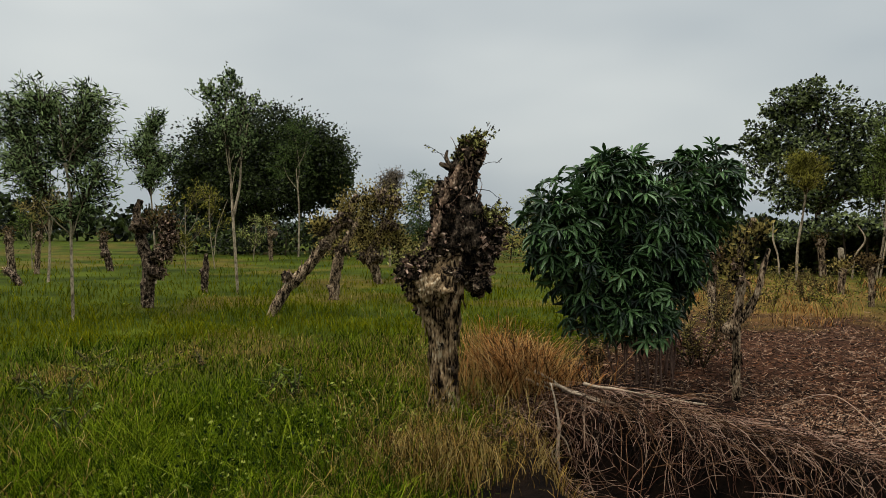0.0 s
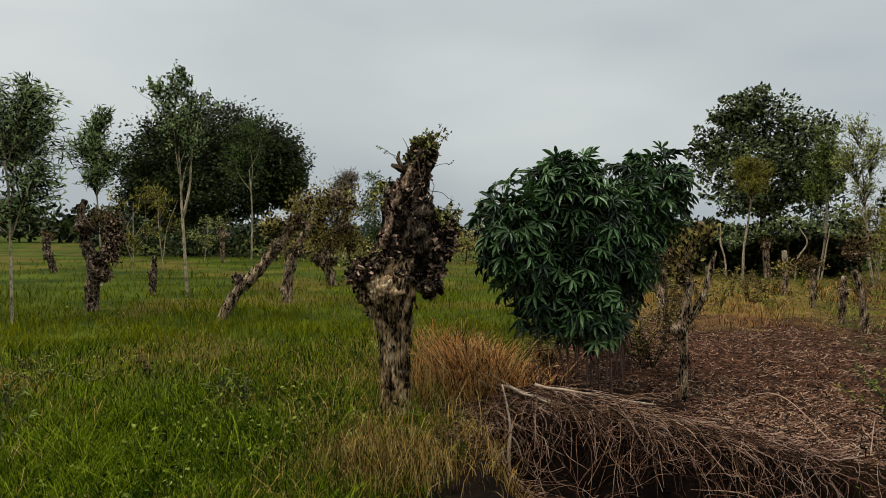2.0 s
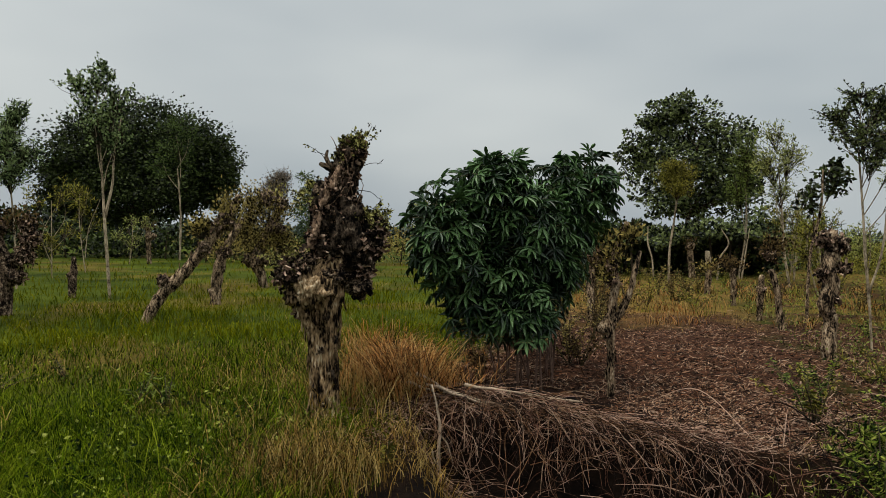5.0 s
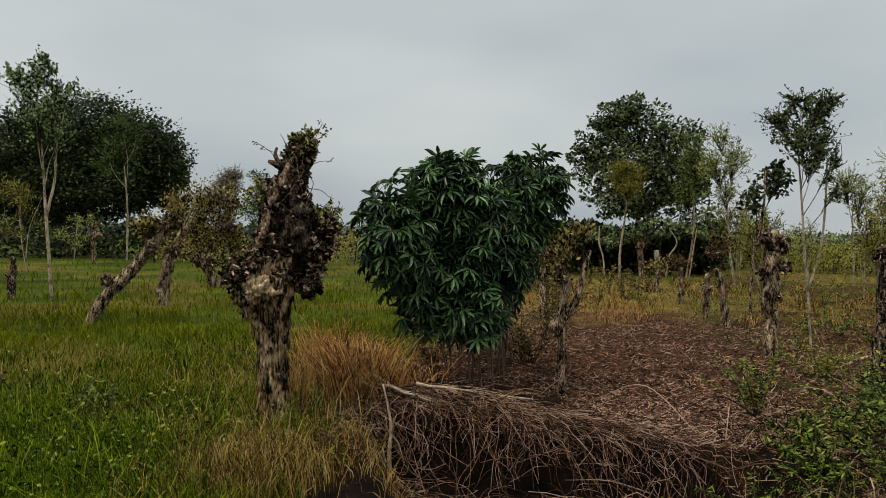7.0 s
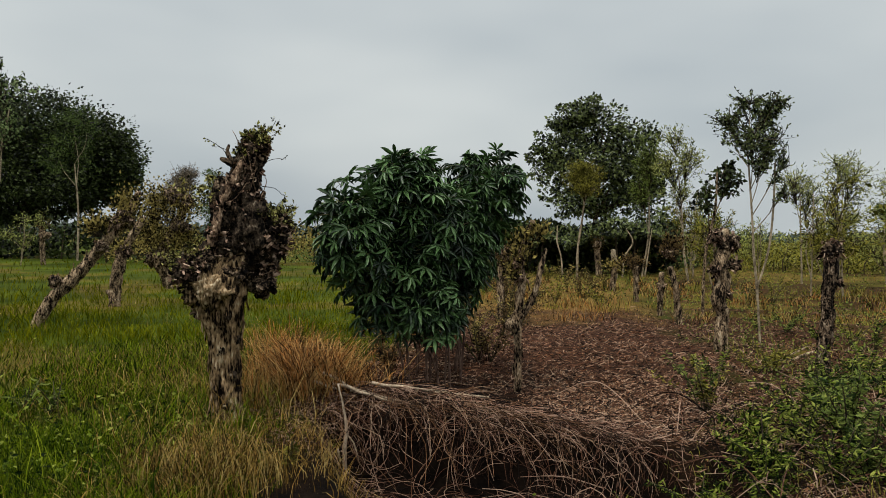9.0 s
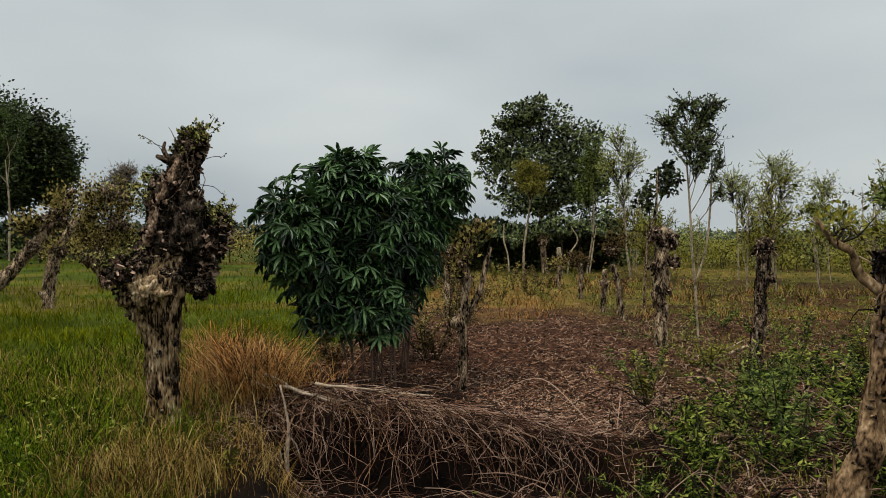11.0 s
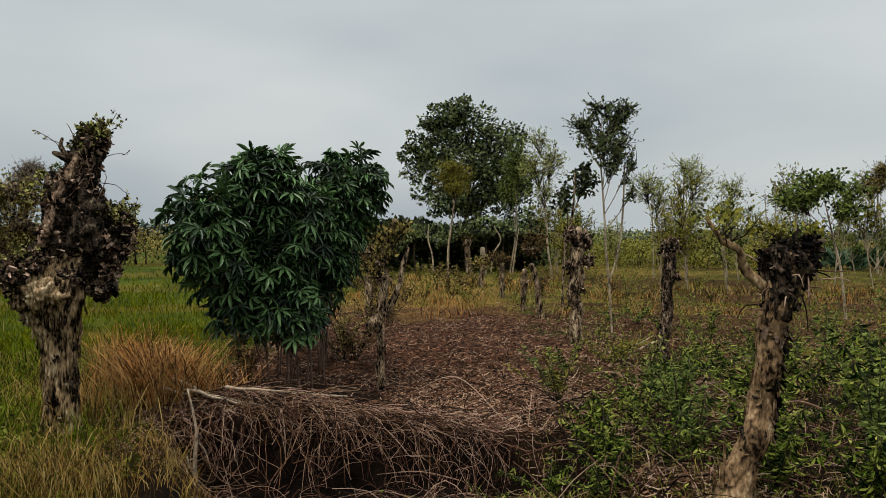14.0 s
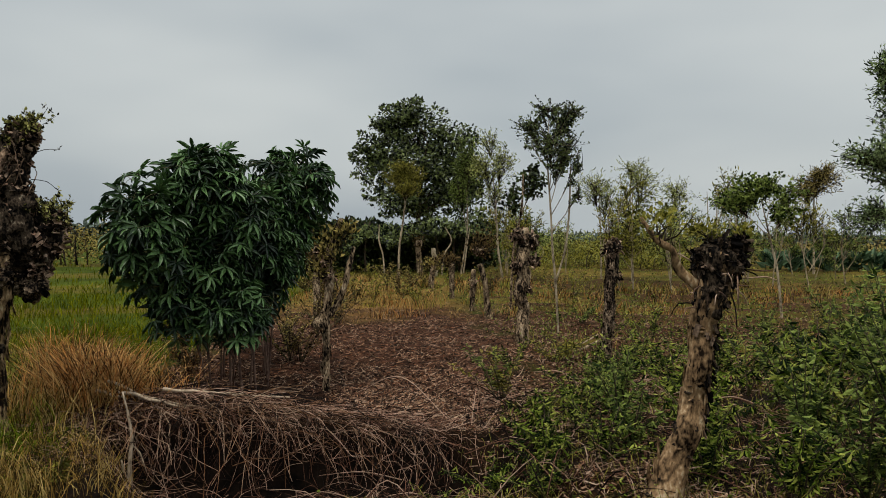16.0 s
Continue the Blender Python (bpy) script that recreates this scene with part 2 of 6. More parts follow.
def fbm(p, seed=0, octaves=3):
    p = np.asarray(p, float)
    return sum(vnoise(p * 2**k, seed + k) * 0.5**k for k in range(octaves)) / (2 - 0.5 ** (octaves - 1))


class Shape:
    """Gathers points and faces of one mesh."""

    def __init__(self):
        self.v, self.f, self.m, self.n = [], [], [], 0

    def add(self, verts, faces, slot=0):
        for f in faces:
            f = np.asarray(f, np.int64)
            self.f.append(f + self.n)
            self.m.append(np.full(len(f), slot))
        self.v.append(np.asarray(verts, float))
        self.n += len(verts)
        return self

    def mesh(self, name, *mats, smooth=True):
        me = bpy.data.meshes.new(name)
        v = np.concatenate(self.v).astype(np.float32)
        me.vertices.add(len(v))
        me.vertices.foreach_set("co", v.ravel())
        sizes = np.concatenate([np.full(len(f), f.shape[1]) for f in self.f])
        loops = np.concatenate([f.ravel() for f in self.f]).astype(np.int32)
        me.loops.add(len(loops))
        me.loops.foreach_set("vertex_index", loops)
        me.polygons.add(len(sizes))
        me.polygons.foreach_set("loop_start", (np.cumsum(sizes) - sizes).astype(np.int32))
        me.polygons.foreach_set("material_index", np.concatenate(self.m).astype(np.int32))
        me.polygons.foreach_set("use_smooth", np.full(len(sizes), smooth))
        for mat in mats:
            me.materials.append(mat)
        me.update(calc_edges=True)
        return me


def part(name, mesh, parent, label="", at=None):
    ob = new(name, mesh)
    ob.parent = parent
    if at is not None:
        ob.matrix_basis = at
    if label:
        ob["label"] = label
    return ob


def thing(name, x, y, z, heading, label, category, group=""):
    ob = new(name)
    ob.empty_display_size = 0.2
    ob.matrix_basis = pose(x, y, z, 0, 0, heading)
    return tagged(ob, label, category, group)


def smooth_line(points, step):
    """Points and radii along a smooth curve through rows of (x, y, z, r)."""
    p = np.asarray(points, float)
    q = np.concatenate([[2 * p[0] - p[1]], p, [2 * p[-1] - p[-2]]])
    rows = []
    for k in range(len(p) - 1):
        a, b, c, d = q[k : k + 4]
        count = max(2, int(np.linalg.norm((c - b)[:3]) / step))
        for t in np.arange(count) / count:
            rows.append(0.5 * (2 * b + (c - a) * t + (2 * a - 5 * b + 4 * c - d) * t * t + (3 * b - 3 * c + d - a) * t**3))
    rows.append(p[-1])
    return np.array(rows)


def tube(shape, points, sides=8, step=0.1, rough=0.0, grain=6.0, seed=0, slot=0, closed=True):
    """A round, tapered, uneven stem along rows of (x, y, z, r)."""
    line = smooth_line(points, step)
    c, r = line[:, :3], np.maximum(line[:, 3], 0.002)
    tan = np.gradient(c, axis=0)
    tan /= np.linalg.norm(tan, axis=1, keepdims=True) + 1e-9
    ref = np.array([0.0, 1.0, 0.0]) if abs(tan[:, 1]).mean() < 0.7 else np.array([1.0, 0.0, 0.0])
    side = np.cross(tan, ref)
    side /= np.linalg.norm(side, axis=1, keepdims=True) + 1e-9
    up = np.cross(side, tan)
    a = np.arange(sides) * 2 * np.pi / sides
    ring = side[:, None] * np.cos(a)[None, :, None] + up[:, None] * np.sin(a)[None, :, None]
    rad = np.repeat(r[:, None], sides, 1)
    if rough:
        along = np.concatenate([[0], np.cumsum(np.linalg.norm(np.diff(c, axis=0), axis=1))])
        pts = np.stack([np.tile(np.cos(a) * 1.7, len(c)), np.tile(np.sin(a) * 1.7, len(c)), np.repeat(along * grain * 0.35, sides)], 1)
        fine = np.stack([np.tile(np.cos(a) * 4.5, len(c)), np.tile(np.sin(a) * 4.5, len(c)), np.repeat(along * grain, sides)], 1)
        cracks = np.stack([np.tile(np.cos(a) * 9, len(c)), np.tile(np.sin(a) * 9, len(c)), np.repeat(along * grain * 2.2, sides)], 1)
        bumps = 0.55 * fbm(pts, seed) + 0.5 * (1 - 3 * np.abs(fbm(fine, seed + 5))) + 0.35 * (1 - 3 * np.abs(fbm(cracks, seed + 8, 2)))
        rad = rad * (1 + rough * bumps.reshape(len(c), sides))
    v = (c[:, None] + ring * rad[:, :, None]).reshape(-1, 3)
    k = np.arange(len(c) - 1)[:, None] * sides
    j = np.arange(sides)[None]
    nj = (j + 1) % sides
    quads = np.stack([k + j, k + nj, k + sides + nj, k + sides + j], -1).reshape(-1, 4)
    faces = [quads]
    if closed:
        v = np.concatenate([v, [c[0] - tan[0] * r[0] * 0.2, c[-1] + tan[-1] * r[-1] * 0.35]])
        n0, n1, last = len(v) - 2, len(v) - 1, (len(c) - 1) * sides
        jj = np.arange(sides)
        faces.append(np.stack([np.full(sides, n0), (jj + 1) % sides, jj], 1))
        faces.append(np.stack([np.full(sides, n1), last + jj, last + (jj + 1) % sides], 1))
    return shape.add(v, faces, slot)


def ball_template(level=2):
    bm = bmesh.new()
    bmesh.ops.create_icosphere(bm, subdivisions=level, radius=1)
    bm.verts.index_update()
    v = np.array([x.co[:] for x in bm.verts])
    f = np.array([[x.index for x in y.verts] for y in bm.faces])
    bm.free()
    return v, f


BALLS = {k: ball_template(k) for k in (1, 2, 3, 4)}


def burl(shape, centre, radius, seed, level=3, rough=0.35, slot=0):
    """A knotty, furrowed swelling of old wood."""
    v, f = BALLS[level]
    k = 1 + rough * fbm(v * 1.6 + seed * 3.1, seed, 3) + rough * 0.55 * (0.5 - np.abs(fbm(v * 3.6 + seed, seed + 9)) * 3) + rough * 0.4 * (0.4 - np.abs(fbm(v * 9.0 + seed, seed + 13, 2)) * 3)
    return shape.add(v * k[:, None] * np.asarray(radius) + centre, [f], slot)


LANCE = (np.array([[0, 0, 0], [-0.13, 0.42, 0.05], [0.13, 0.42, 0.05], [0, 1, -0.12]]), [np.array([[0, 2, 3, 1]])])
OVAL = (np.array([[0, 0, 0], [-0.3, 0.35, 0.07], [0.3, 0.35, 0.07], [-0.22, 0.72, 0.04], [0.22, 0.72, 0.04], [0, 1, -0.1], [0, 0.5, -0.03]]),
        [np.array([[0, 6, 1], [0, 2, 6], [1, 6, 3], [6, 2, 4]]), np.array([[3, 6, 4, 5]])])
BROAD = (np.array([[0, 0, 0], [-0.32, 0.45, 0.06], [0.32, 0.45, 0.06], [0, 1, -0.12]]), [np.array([[0, 2, 3, 1]])])
PLATE = (np.array([[-0.5, 0, 0.1], [-0.2, 0.05, 0.0], [0.2, -0.04, 0.02], [0.5, 0.06, 0.14], [-0.35, 1, 0.12], [-0.1, 1.1, 0.03], [0.2, 0.95, 0.04], [0.4, 1.04, 0.14]]),
         [np.array([[0, 1, 5, 4], [1, 2, 6, 5], [2, 3, 7, 6]])])
STALK = (np.array([[-0.05, 0, 0], [0.05, 0, 0], [-0.02, 0.5, 0.16], [0.1, 0.48, 0.16], [-0.08, 1, 0.02], [-0.02, 1.02, 0.02]]), [np.array([[0, 1, 3, 2], [2, 3, 5, 4]])])
CURL = (np.array([[-0.5, 0, 0.16], [-0.18, 0, 0], [0.2, 0, 0.02], [0.5, 0, 0.2], [-0.42, 1, 0.2], [-0.15, 1.08, 0.05], [0.22, 0.95, 0.08], [0.45, 1, 0.27]]),
        [np.array([[0, 1, 5, 4], [1, 2, 6, 5], [2, 3, 7, 6]])])


def unit(a):
    return a / (np.linalg.norm(a, axis=-1, keepdims=True) + 1e-9)


def scatter(shape, template, pos, way, size, width=1.0, slot=0, face=None):
    """Many small leaves: each at pos, pointing along way, turned at random about it."""
    tv, tf = template
    n = len(pos)
    way = unit(np.asarray(way, float))
    face = rng.normal(size=(n, 3)) if face is None else face
    side = unit(np.cross(way, face))
    nor = np.cross(side, way)
    size = np.broadcast_to(size, n)[:, None, None]
    v = (tv[None, :, :1] * side[:, None] * width + tv[None, :, 1:2] * way[:, None] + tv[None, :, 2:] * nor[:, None]) * size + np.asarray(pos)[:, None]
    step = np.arange(n)[:, None, None] * len(tv)
    return shape.add(v.reshape(-1, 3), [(f[None] + step).reshape(-1, f.shape[1]) for f in tf], slot)


def blades(shape, pos, height, width, lean, slot=0):
    """Grass blades, bent over at random."""
    n = len(pos)
    a = rng.uniform(0, 2 * np.pi, n)
    b = rng.uniform(0, 2 * np.pi, n)
    bend = np.stack([np.cos(a), np.sin(a), 0 * a], 1) * (lean * height * rng.uniform(0.2, 1.2, n))[:, None]
    across = np.stack([np.cos(b), np.sin(b), 0 * b], 1) * (width / 2)[:, None]
    rows = []
    for k, w in ((0.0, 0.8), (0.4, 1.0), (0.75, 0.65)):
        c = pos + bend * k**2
        c = c + np.stack([0 * a, 0 * a, height * (k - 0.18 * lean * k * k)], 1)
        rows += [c - across * w, c + across * w]
    tip = pos + bend * 1.1 + np.stack([0 * a, 0 * a, height * (1 - 0.4 * lean)], 1)
    v = np.stack([*rows, tip], 1)
    step = np.arange(n)[:, None, None] * 7
    quads = (np.array([[0, 1, 3, 2], [2, 3, 5, 4]])[None] + step).reshape(-1, 4)
    tris = (np.array([[4, 5, 6]])[None] + step).reshape(-1, 3)
    return shape.add(v.reshape(-1, 3), [quads, tris], slot)


# ---------------------------------------------------------------- lie of the land


def step_up(x, a, b):
    t = np.clip((np.asarray(x, float) - a) / (b - a), 0, 1)
    return t * t * (3 - 2 * t)


def bank_lip(x):
    """Where the plot breaks off into a dark ditch."""
    return np.interp(x, [0.4, 0.8, 1.25, 2.0, 2.6, 3.0, 3.6], [5.75, 5.7, 5.5, 5.2, 5.2, 4.8, 4.4])


def grass_edge(y):
    return np.interp(y, [2, 3.9, 5.4, 6.5, 8.5, 12, 23, 60], [-0.3, 0.0, 0.5, 0.95, 1.5, 3.3, 9.0, 28])


def weed_edge(y):
    return np.interp(y, [2, 3.5, 4.4, 5.2, 6.3, 8.5, 10.7, 13, 23, 60], [1.2, 1.9, 3.0, 4.3, 5.5, 6.4, 7.4, 8.4, 13.5, 34])


def land(x, y):
    """The ground's height: a low rise round the old stump, a dip in the bare plot."""
    x, y = np.asarray(x, float), np.asarray(y, float)
    z = 0.11 * np.exp(-((x + 0.4) ** 2 + (y - 5.2) ** 2) / 5.0)
    z = z - 0.2 * np.exp(-((x - 3.0) ** 2 / 2.6 + (y - 7.3) ** 2 / 4.5))
    drop = bank_lip(x) - y
    z = z - 0.44 * step_up(drop, -0.05, 0.4) * (1 - step_up(drop, 1.5, 2.1)) * step_up(x, 0.6, 0.95) * (1 - step_up(x, 2.9, 3.5))
    rows = np.sin(2 * np.pi * (0.64 * x + 0.77 * y) / 1.7)
    z = z + 0.05 * rows * step_up(x - weed_edge(y), 0.0, 1.5) * step_up(np.hypot(x, y), 8.5, 10.5)
    z = z + 0.10 * np.exp(-((x - 1.6) ** 2 / 0.9 + (y - 5.6) ** 2 / 0.35))
    near = np.clip(1 - np.hypot(x, y) / 40, 0, 1)
    flat = np.stack([x.ravel() * 1.3, y.ravel() * 1.3, 0 * x.ravel()], 1)
    return z + near * 0.035 * fbm(flat, 3).reshape(x.shape)


def zones(x, y):
    """How bare, how straw-dry and how darkened by painted shade each place is."""
    jit = fbm(np.stack([np.ravel(x) * 1.7, np.ravel(y) * 1.7, 0 * np.ravel(x)], 1), 11).reshape(np.shape(x))
    wide = fbm(np.stack([np.ravel(x) * 0.33, np.ravel(y) * 0.33, 0 * np.ravel(x)], 1), 21).reshape(np.shape(x))
    plot = step_up(x - grass_edge(y) + 0.4 * jit, -0.25, 0.35) * step_up(weed_edge(y) - x + 0.5 * jit, -0.3, 0.5)
    plot = plot * step_up(y, 1.8, 3.0)
    reach = y + 0.35 * x
    bare = plot * (1 - step_up(reach + 2.5 * jit, 12.6, 17.0))
    right = step_up(x - weed_edge(y), -0.2, 0.8) * step_up(y + 0.15 * x, 0.6, 2.0)
    bare = np.maximum(bare, right * step_up(wide + 0.25 * jit, 0.05, 0.4) * 0.7)
    far = np.hypot(x, y)
    verge = step_up(x - weed_edge(y), -0.9, -0.1) * step_up(y + 0.15 * x, 0.6, 2.0)
    bare = np.maximum(bare, verge * step_up(far, 6.3, 7.5) * (1 - step_up(far, 13, 18)) * step_up(jit, -0.6, -0.1) * 0.95)
    bare = np.maximum(bare, verge * (1 - step_up(far, 6.3, 7.5)) * step_up(jit, -0.6, -0.1) * 0.9)
    rows = np.sin(2 * np.pi * (0.64 * x + 0.77 * y) / 1.7 + 1.3 * jit)
    bare = np.maximum(bare, right * step_up(far, 8.5, 10.5) * (1 - step_up(far, 24, 32)) * step_up(rows + 0.6 * wide, 0.0, 0.7) * 0.9)
    dry = plot * step_up(reach + 2.0 * jit, 11.5, 15.0) * (1 - 0.6 * step_up(reach, 22, 32)) * (0.75 + 0.5 * wide)
    dry = np.maximum(dry, right * step_up(np.hypot(x, y), 6.5, 9.5) * (0.2 + 0.3 * step_up(0.2 - wide, 0.0, 0.35)))
    dry = np.maximum(dry, 0.8 * np.exp(-((x + 3.4) ** 2 / 0.9 + (y - 7.2) ** 2 / 0.5)) * step_up(jit, -0.4, 0.2))
    dry = np.maximum(dry, np.exp(-((x + 0.15) ** 2 + (y - 4.25) ** 2) / 0.16) * 0.8)
    dry = np.maximum(dry, 0.34 * step_up(wide, 0.1, 0.4) * (1 - step_up(x - grass_edge(y), -0.5, 0.5)))
    # soil painted darker for shade: in front of the lip, then round the cassava
    soil_shade = bare * (1 - step_up(y - bank_lip(x) + 0.12 * jit, -0.12, 0.1))
    soil_shade = np.maximum(soil_shade, np.exp(-np.maximum((x - 2.0) ** 2 / 0.6 + (y - 6.75) ** 2 / 0.8 - 0.6, 0)) * bare)
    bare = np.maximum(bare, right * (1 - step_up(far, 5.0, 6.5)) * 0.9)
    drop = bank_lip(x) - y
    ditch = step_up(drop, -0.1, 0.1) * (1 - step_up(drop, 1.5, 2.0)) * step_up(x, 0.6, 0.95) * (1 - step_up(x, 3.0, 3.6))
    bare, soil_shade = np.maximum(bare, ditch), np.maximum(soil_shade, ditch)
    return np.clip(bare, 0, 1), np.clip(dry, 0, 1), np.clip(soil_shade, 0, 1)


def build_ground():
    """One sheet from the camera's feet to the horizon, finest close by."""
    r = np.concatenate([[0.0], np.geomspace(0.4, 3.2, 8), np.linspace(3.3, 16, 150), np.geomspace(16.3, 60, 60), np.geomspace(65, 4000, 24)])
    fine = np.radians(np.linspace(-45, 75, 300))
    rest = np.radians(np.linspace(75, 315, 60))[1:-1]
    a = np.concatenate([fine, rest])
    rr, aa = np.meshgrid(r, a, indexing="ij")
    x, y = rr * np.sin(aa), rr * np.cos(aa)
    z = land(x, y)
    k, j = np.arange(len(r) - 1)[:, None], np.arange(len(a))[None]
    nj = (j + 1) % len(a)
    quads = np.stack([k * len(a) + j, (k + 1) * len(a) + j, (k + 1) * len(a) + nj, k * len(a) + nj], -1).reshape(-1, 4)
    me = Shape().add(np.stack([x, y, z], -1).reshape(-1, 3), [quads]).mesh("ground", GROUND)
    me.flip_normals()
    for name, values in zip(("bare", "dry", "soil_shade"), zones(x, y)):
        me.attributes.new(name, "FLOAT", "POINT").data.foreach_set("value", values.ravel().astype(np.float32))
    return tagged(new("ground", me), "flat farm field of grass, bare soil and dry straw", "ground", kind="structure")


build_ground()

# ---------------------------------------------------------------- pollards and stumps


def joined(name, mesh, parent, label=""):
    """What is too small to pick apart, as one part."""
    return tagged(part(name, mesh, parent, label), kind="stuff")


def pollard(place, heading, path, knobs=(), tufts=(), limb1=(), limb2=(), mats=(), bark=BARK_GREY, leaf=LEAF_DRY, label="", sides=16, step=0.05, rough=0.42, flakes=0, leaf_size=0.06, dense=900, seed=1, strips=0, flake_size=0.05, knob_bark=None, plates=60, head=0, warts=9, flake=FLAKE):
    """An old lopped tree: a furrowed trunk, burls where it was cut, mats of dead bark and leaves, and tufts of new or withered leaves."""
    g = np.random.default_rng(seed)
    x, y = place
    tree_ = thing("pollarded_tree", x, y, 0.0, heading, label, "tree stump", "pollarded trees in the field")
    rows = [(a, 0.02 * math.sin(3.1 * k + seed), c, r * (0.8 if sides > 30 else 0.7)) for k, (a, c, r) in enumerate(path)]
    rows[0] = (rows[0][0], rows[0][1], rows[0][2] - 0.12, rows[0][3] * 1.15)
    stem = part("trunk", tube(Shape(), rows, sides, step, rough, 7, seed).mesh("trunk", bark), tree_)
    if head:
        part("crown_wood", tube(Shape(), [(*q[:3], q[3] * (0.78, 0.96, 1.06)[min(k, 2)]) for k, q in enumerate(rows[head:])], sides, step, rough * 1.4, 9, seed + 11).mesh("crown_wood", knob_bark or bark), tree_, "dark torn wood round the lopped head")
    for limb in (limb1, limb2):
        if limb:
            part("limb", tube(Shape(), [(a, 0.02 * math.sin(2 * k), c, r * 0.9) for k, (a, c, r) in enumerate(limb)], 10, 0.03, 0.45, 8, seed + 3).mesh("limb", bark), tree_)
    for k, (a, c, r) in enumerate(knobs):
        off = g.uniform(-0.6, 0.3) * r
        part("burl", burl(Shape(), (a, off, c), r * 0.92 * g.uniform(0.85, 1.1, 3), seed * 17 + k, 4 if sides > 30 else 3, 0.6).mesh("burl", knob_bark or bark), tree_)
    line = smooth_line(rows, 0.03)
    for k in range(warts):
        # small scars where shoots were cut off
        q = line[g.integers(len(line) // 6, len(line))]
        ang = g.uniform(0, 2 * np.pi)
        r = q[3] * g.uniform(0.35, 0.75)
        part("burl", burl(Shape(), q[:3] + np.array([math.cos(ang), math.sin(ang), 0]) * q[3] * 0.8, r * g.uniform(0.8, 1.3, 3), seed * 31 + k, 2, 0.6).mesh("burl", knob_bark or bark), tree_)
    if plates:
        # long strips of lifting bark down the trunk
        line = smooth_line(rows, 0.02)
        line = line[: max(4, int(len(line) * 0.8))]
        k = g.integers(len(line), size=plates)
        ang = g.uniform(0, 2 * np.pi, plates)
        out = np.stack([np.cos(ang), np.sin(ang), 0 * ang], 1)
        p = line[k, :3] + out * line[k, 3:] * 0.98
        way = np.tile((0.0, 0.0, 1.0), (plates, 1)) * g.choice([-1, 1], plates)[:, None] + g.normal(size=(plates, 3)) * 0.12
        joined("bark_strip", scatter(Shape(), PLATE, p, way, g.uniform(0.4, 1.3, plates) * 0.11, 0.3, face=out).mesh("bark_strip", bark), stem, "strips of peeling bark")
    if flakes and (knobs or mats):
        spots = np.array([(a, c, r, r) for a, c, r in knobs] * 2 + [(a, c, 0.8 * rx, 0.8 * rz) for a, c, rx, rz in (mats or ())] * 4)
        pick = spots[g.integers(len(spots), size=flakes)]
        out = unit(g.normal(size=(flakes, 3)))
        out[:, 1] -= 0.3
        out = unit(out)
        far = g.uniform(0.8, 1.12, flakes)[:, None]
        p = np.stack([pick[:, 0], 0 * pick[:, 0], pick[:, 1]], 1) + out * np.stack([pick[:, 2], pick[:, 2], pick[:, 3]], 1) * far
        way = unit(out * 0.35 + g.normal(size=(flakes, 3)) * 0.6 + (0, 0, -0.35))
        joined("loose_bark", scatter(Shape(), CURL, p, way, g.uniform(0.35, 1.25, flakes) * flake_size, 0.6).mesh("loose_bark", flake), tree_, "curled dead leaves and loose bark")
    if strips:
        s = Shape()
        for k in range(strips):
            a, c, r = knobs[g.integers(len(knobs))]
            ang, ln = g.uniform(0, 6.28), g.uniform(-0.04, 0.2)
            q = np.array([a + r * 0.95 * math.cos(ang), r * 0.95 * math.sin(ang), c - g.uniform(-0.05, 0.1)])
            w = np.array([math.cos(ang) * g.uniform(0.02, 0.12), math.sin(ang) * g.uniform(0.02, 0.12), 0]) + g.normal(size=3) * 0.04
            tube(s, [(*q, 0.004), (*(q + w * 0.7 + (0, 0, -ln * 0.25)), 0.004), (*(q + w + (0, 0, -ln)), 0.002)], 4, 0.1)
        joined("hanging_fibre", s.mesh("hanging_fibre", FLAKE), tree_, "torn dry fibres hanging down")
    if tufts:
        s, tw = Shape(), Shape()
        for a, c, rx, rz in tufts:
            n = max(15, int(dense * (rx * rz) ** 0.5))
            p = g.normal(size=(n, 3)) * (0.42 * rx, 0.36 * rx, 0.42 * rz) + (a, 0, c)
            way = unit(p - (a, 0, c - 0.8 * rz)) + g.normal(size=(n, 3)) * 0.5
            scatter(s, BROAD, p, way, g.uniform(0.6, 1.3, n) * leaf_size)
            for k in range(max(5, n // 18)):
                e = p[g.integers(n)]
                b = np.array([a + g.normal() * 0.15 * rx, 0, c - rz * 0.9])
                tube(tw, [(*b, 0.006), (*((b + e) / 2 + g.normal(size=3) * 0.02), 0.004), (*e, 0.002)], 4, 0.15)
        joined("sprout", s.mesh("sprout", leaf, smooth=False), tree_, "small leaves on new shoots")
        joined("shoot", tw.mesh("shoot", TWIG), tree_)
    return tree_


# ---------------------------------------------------------------- trees


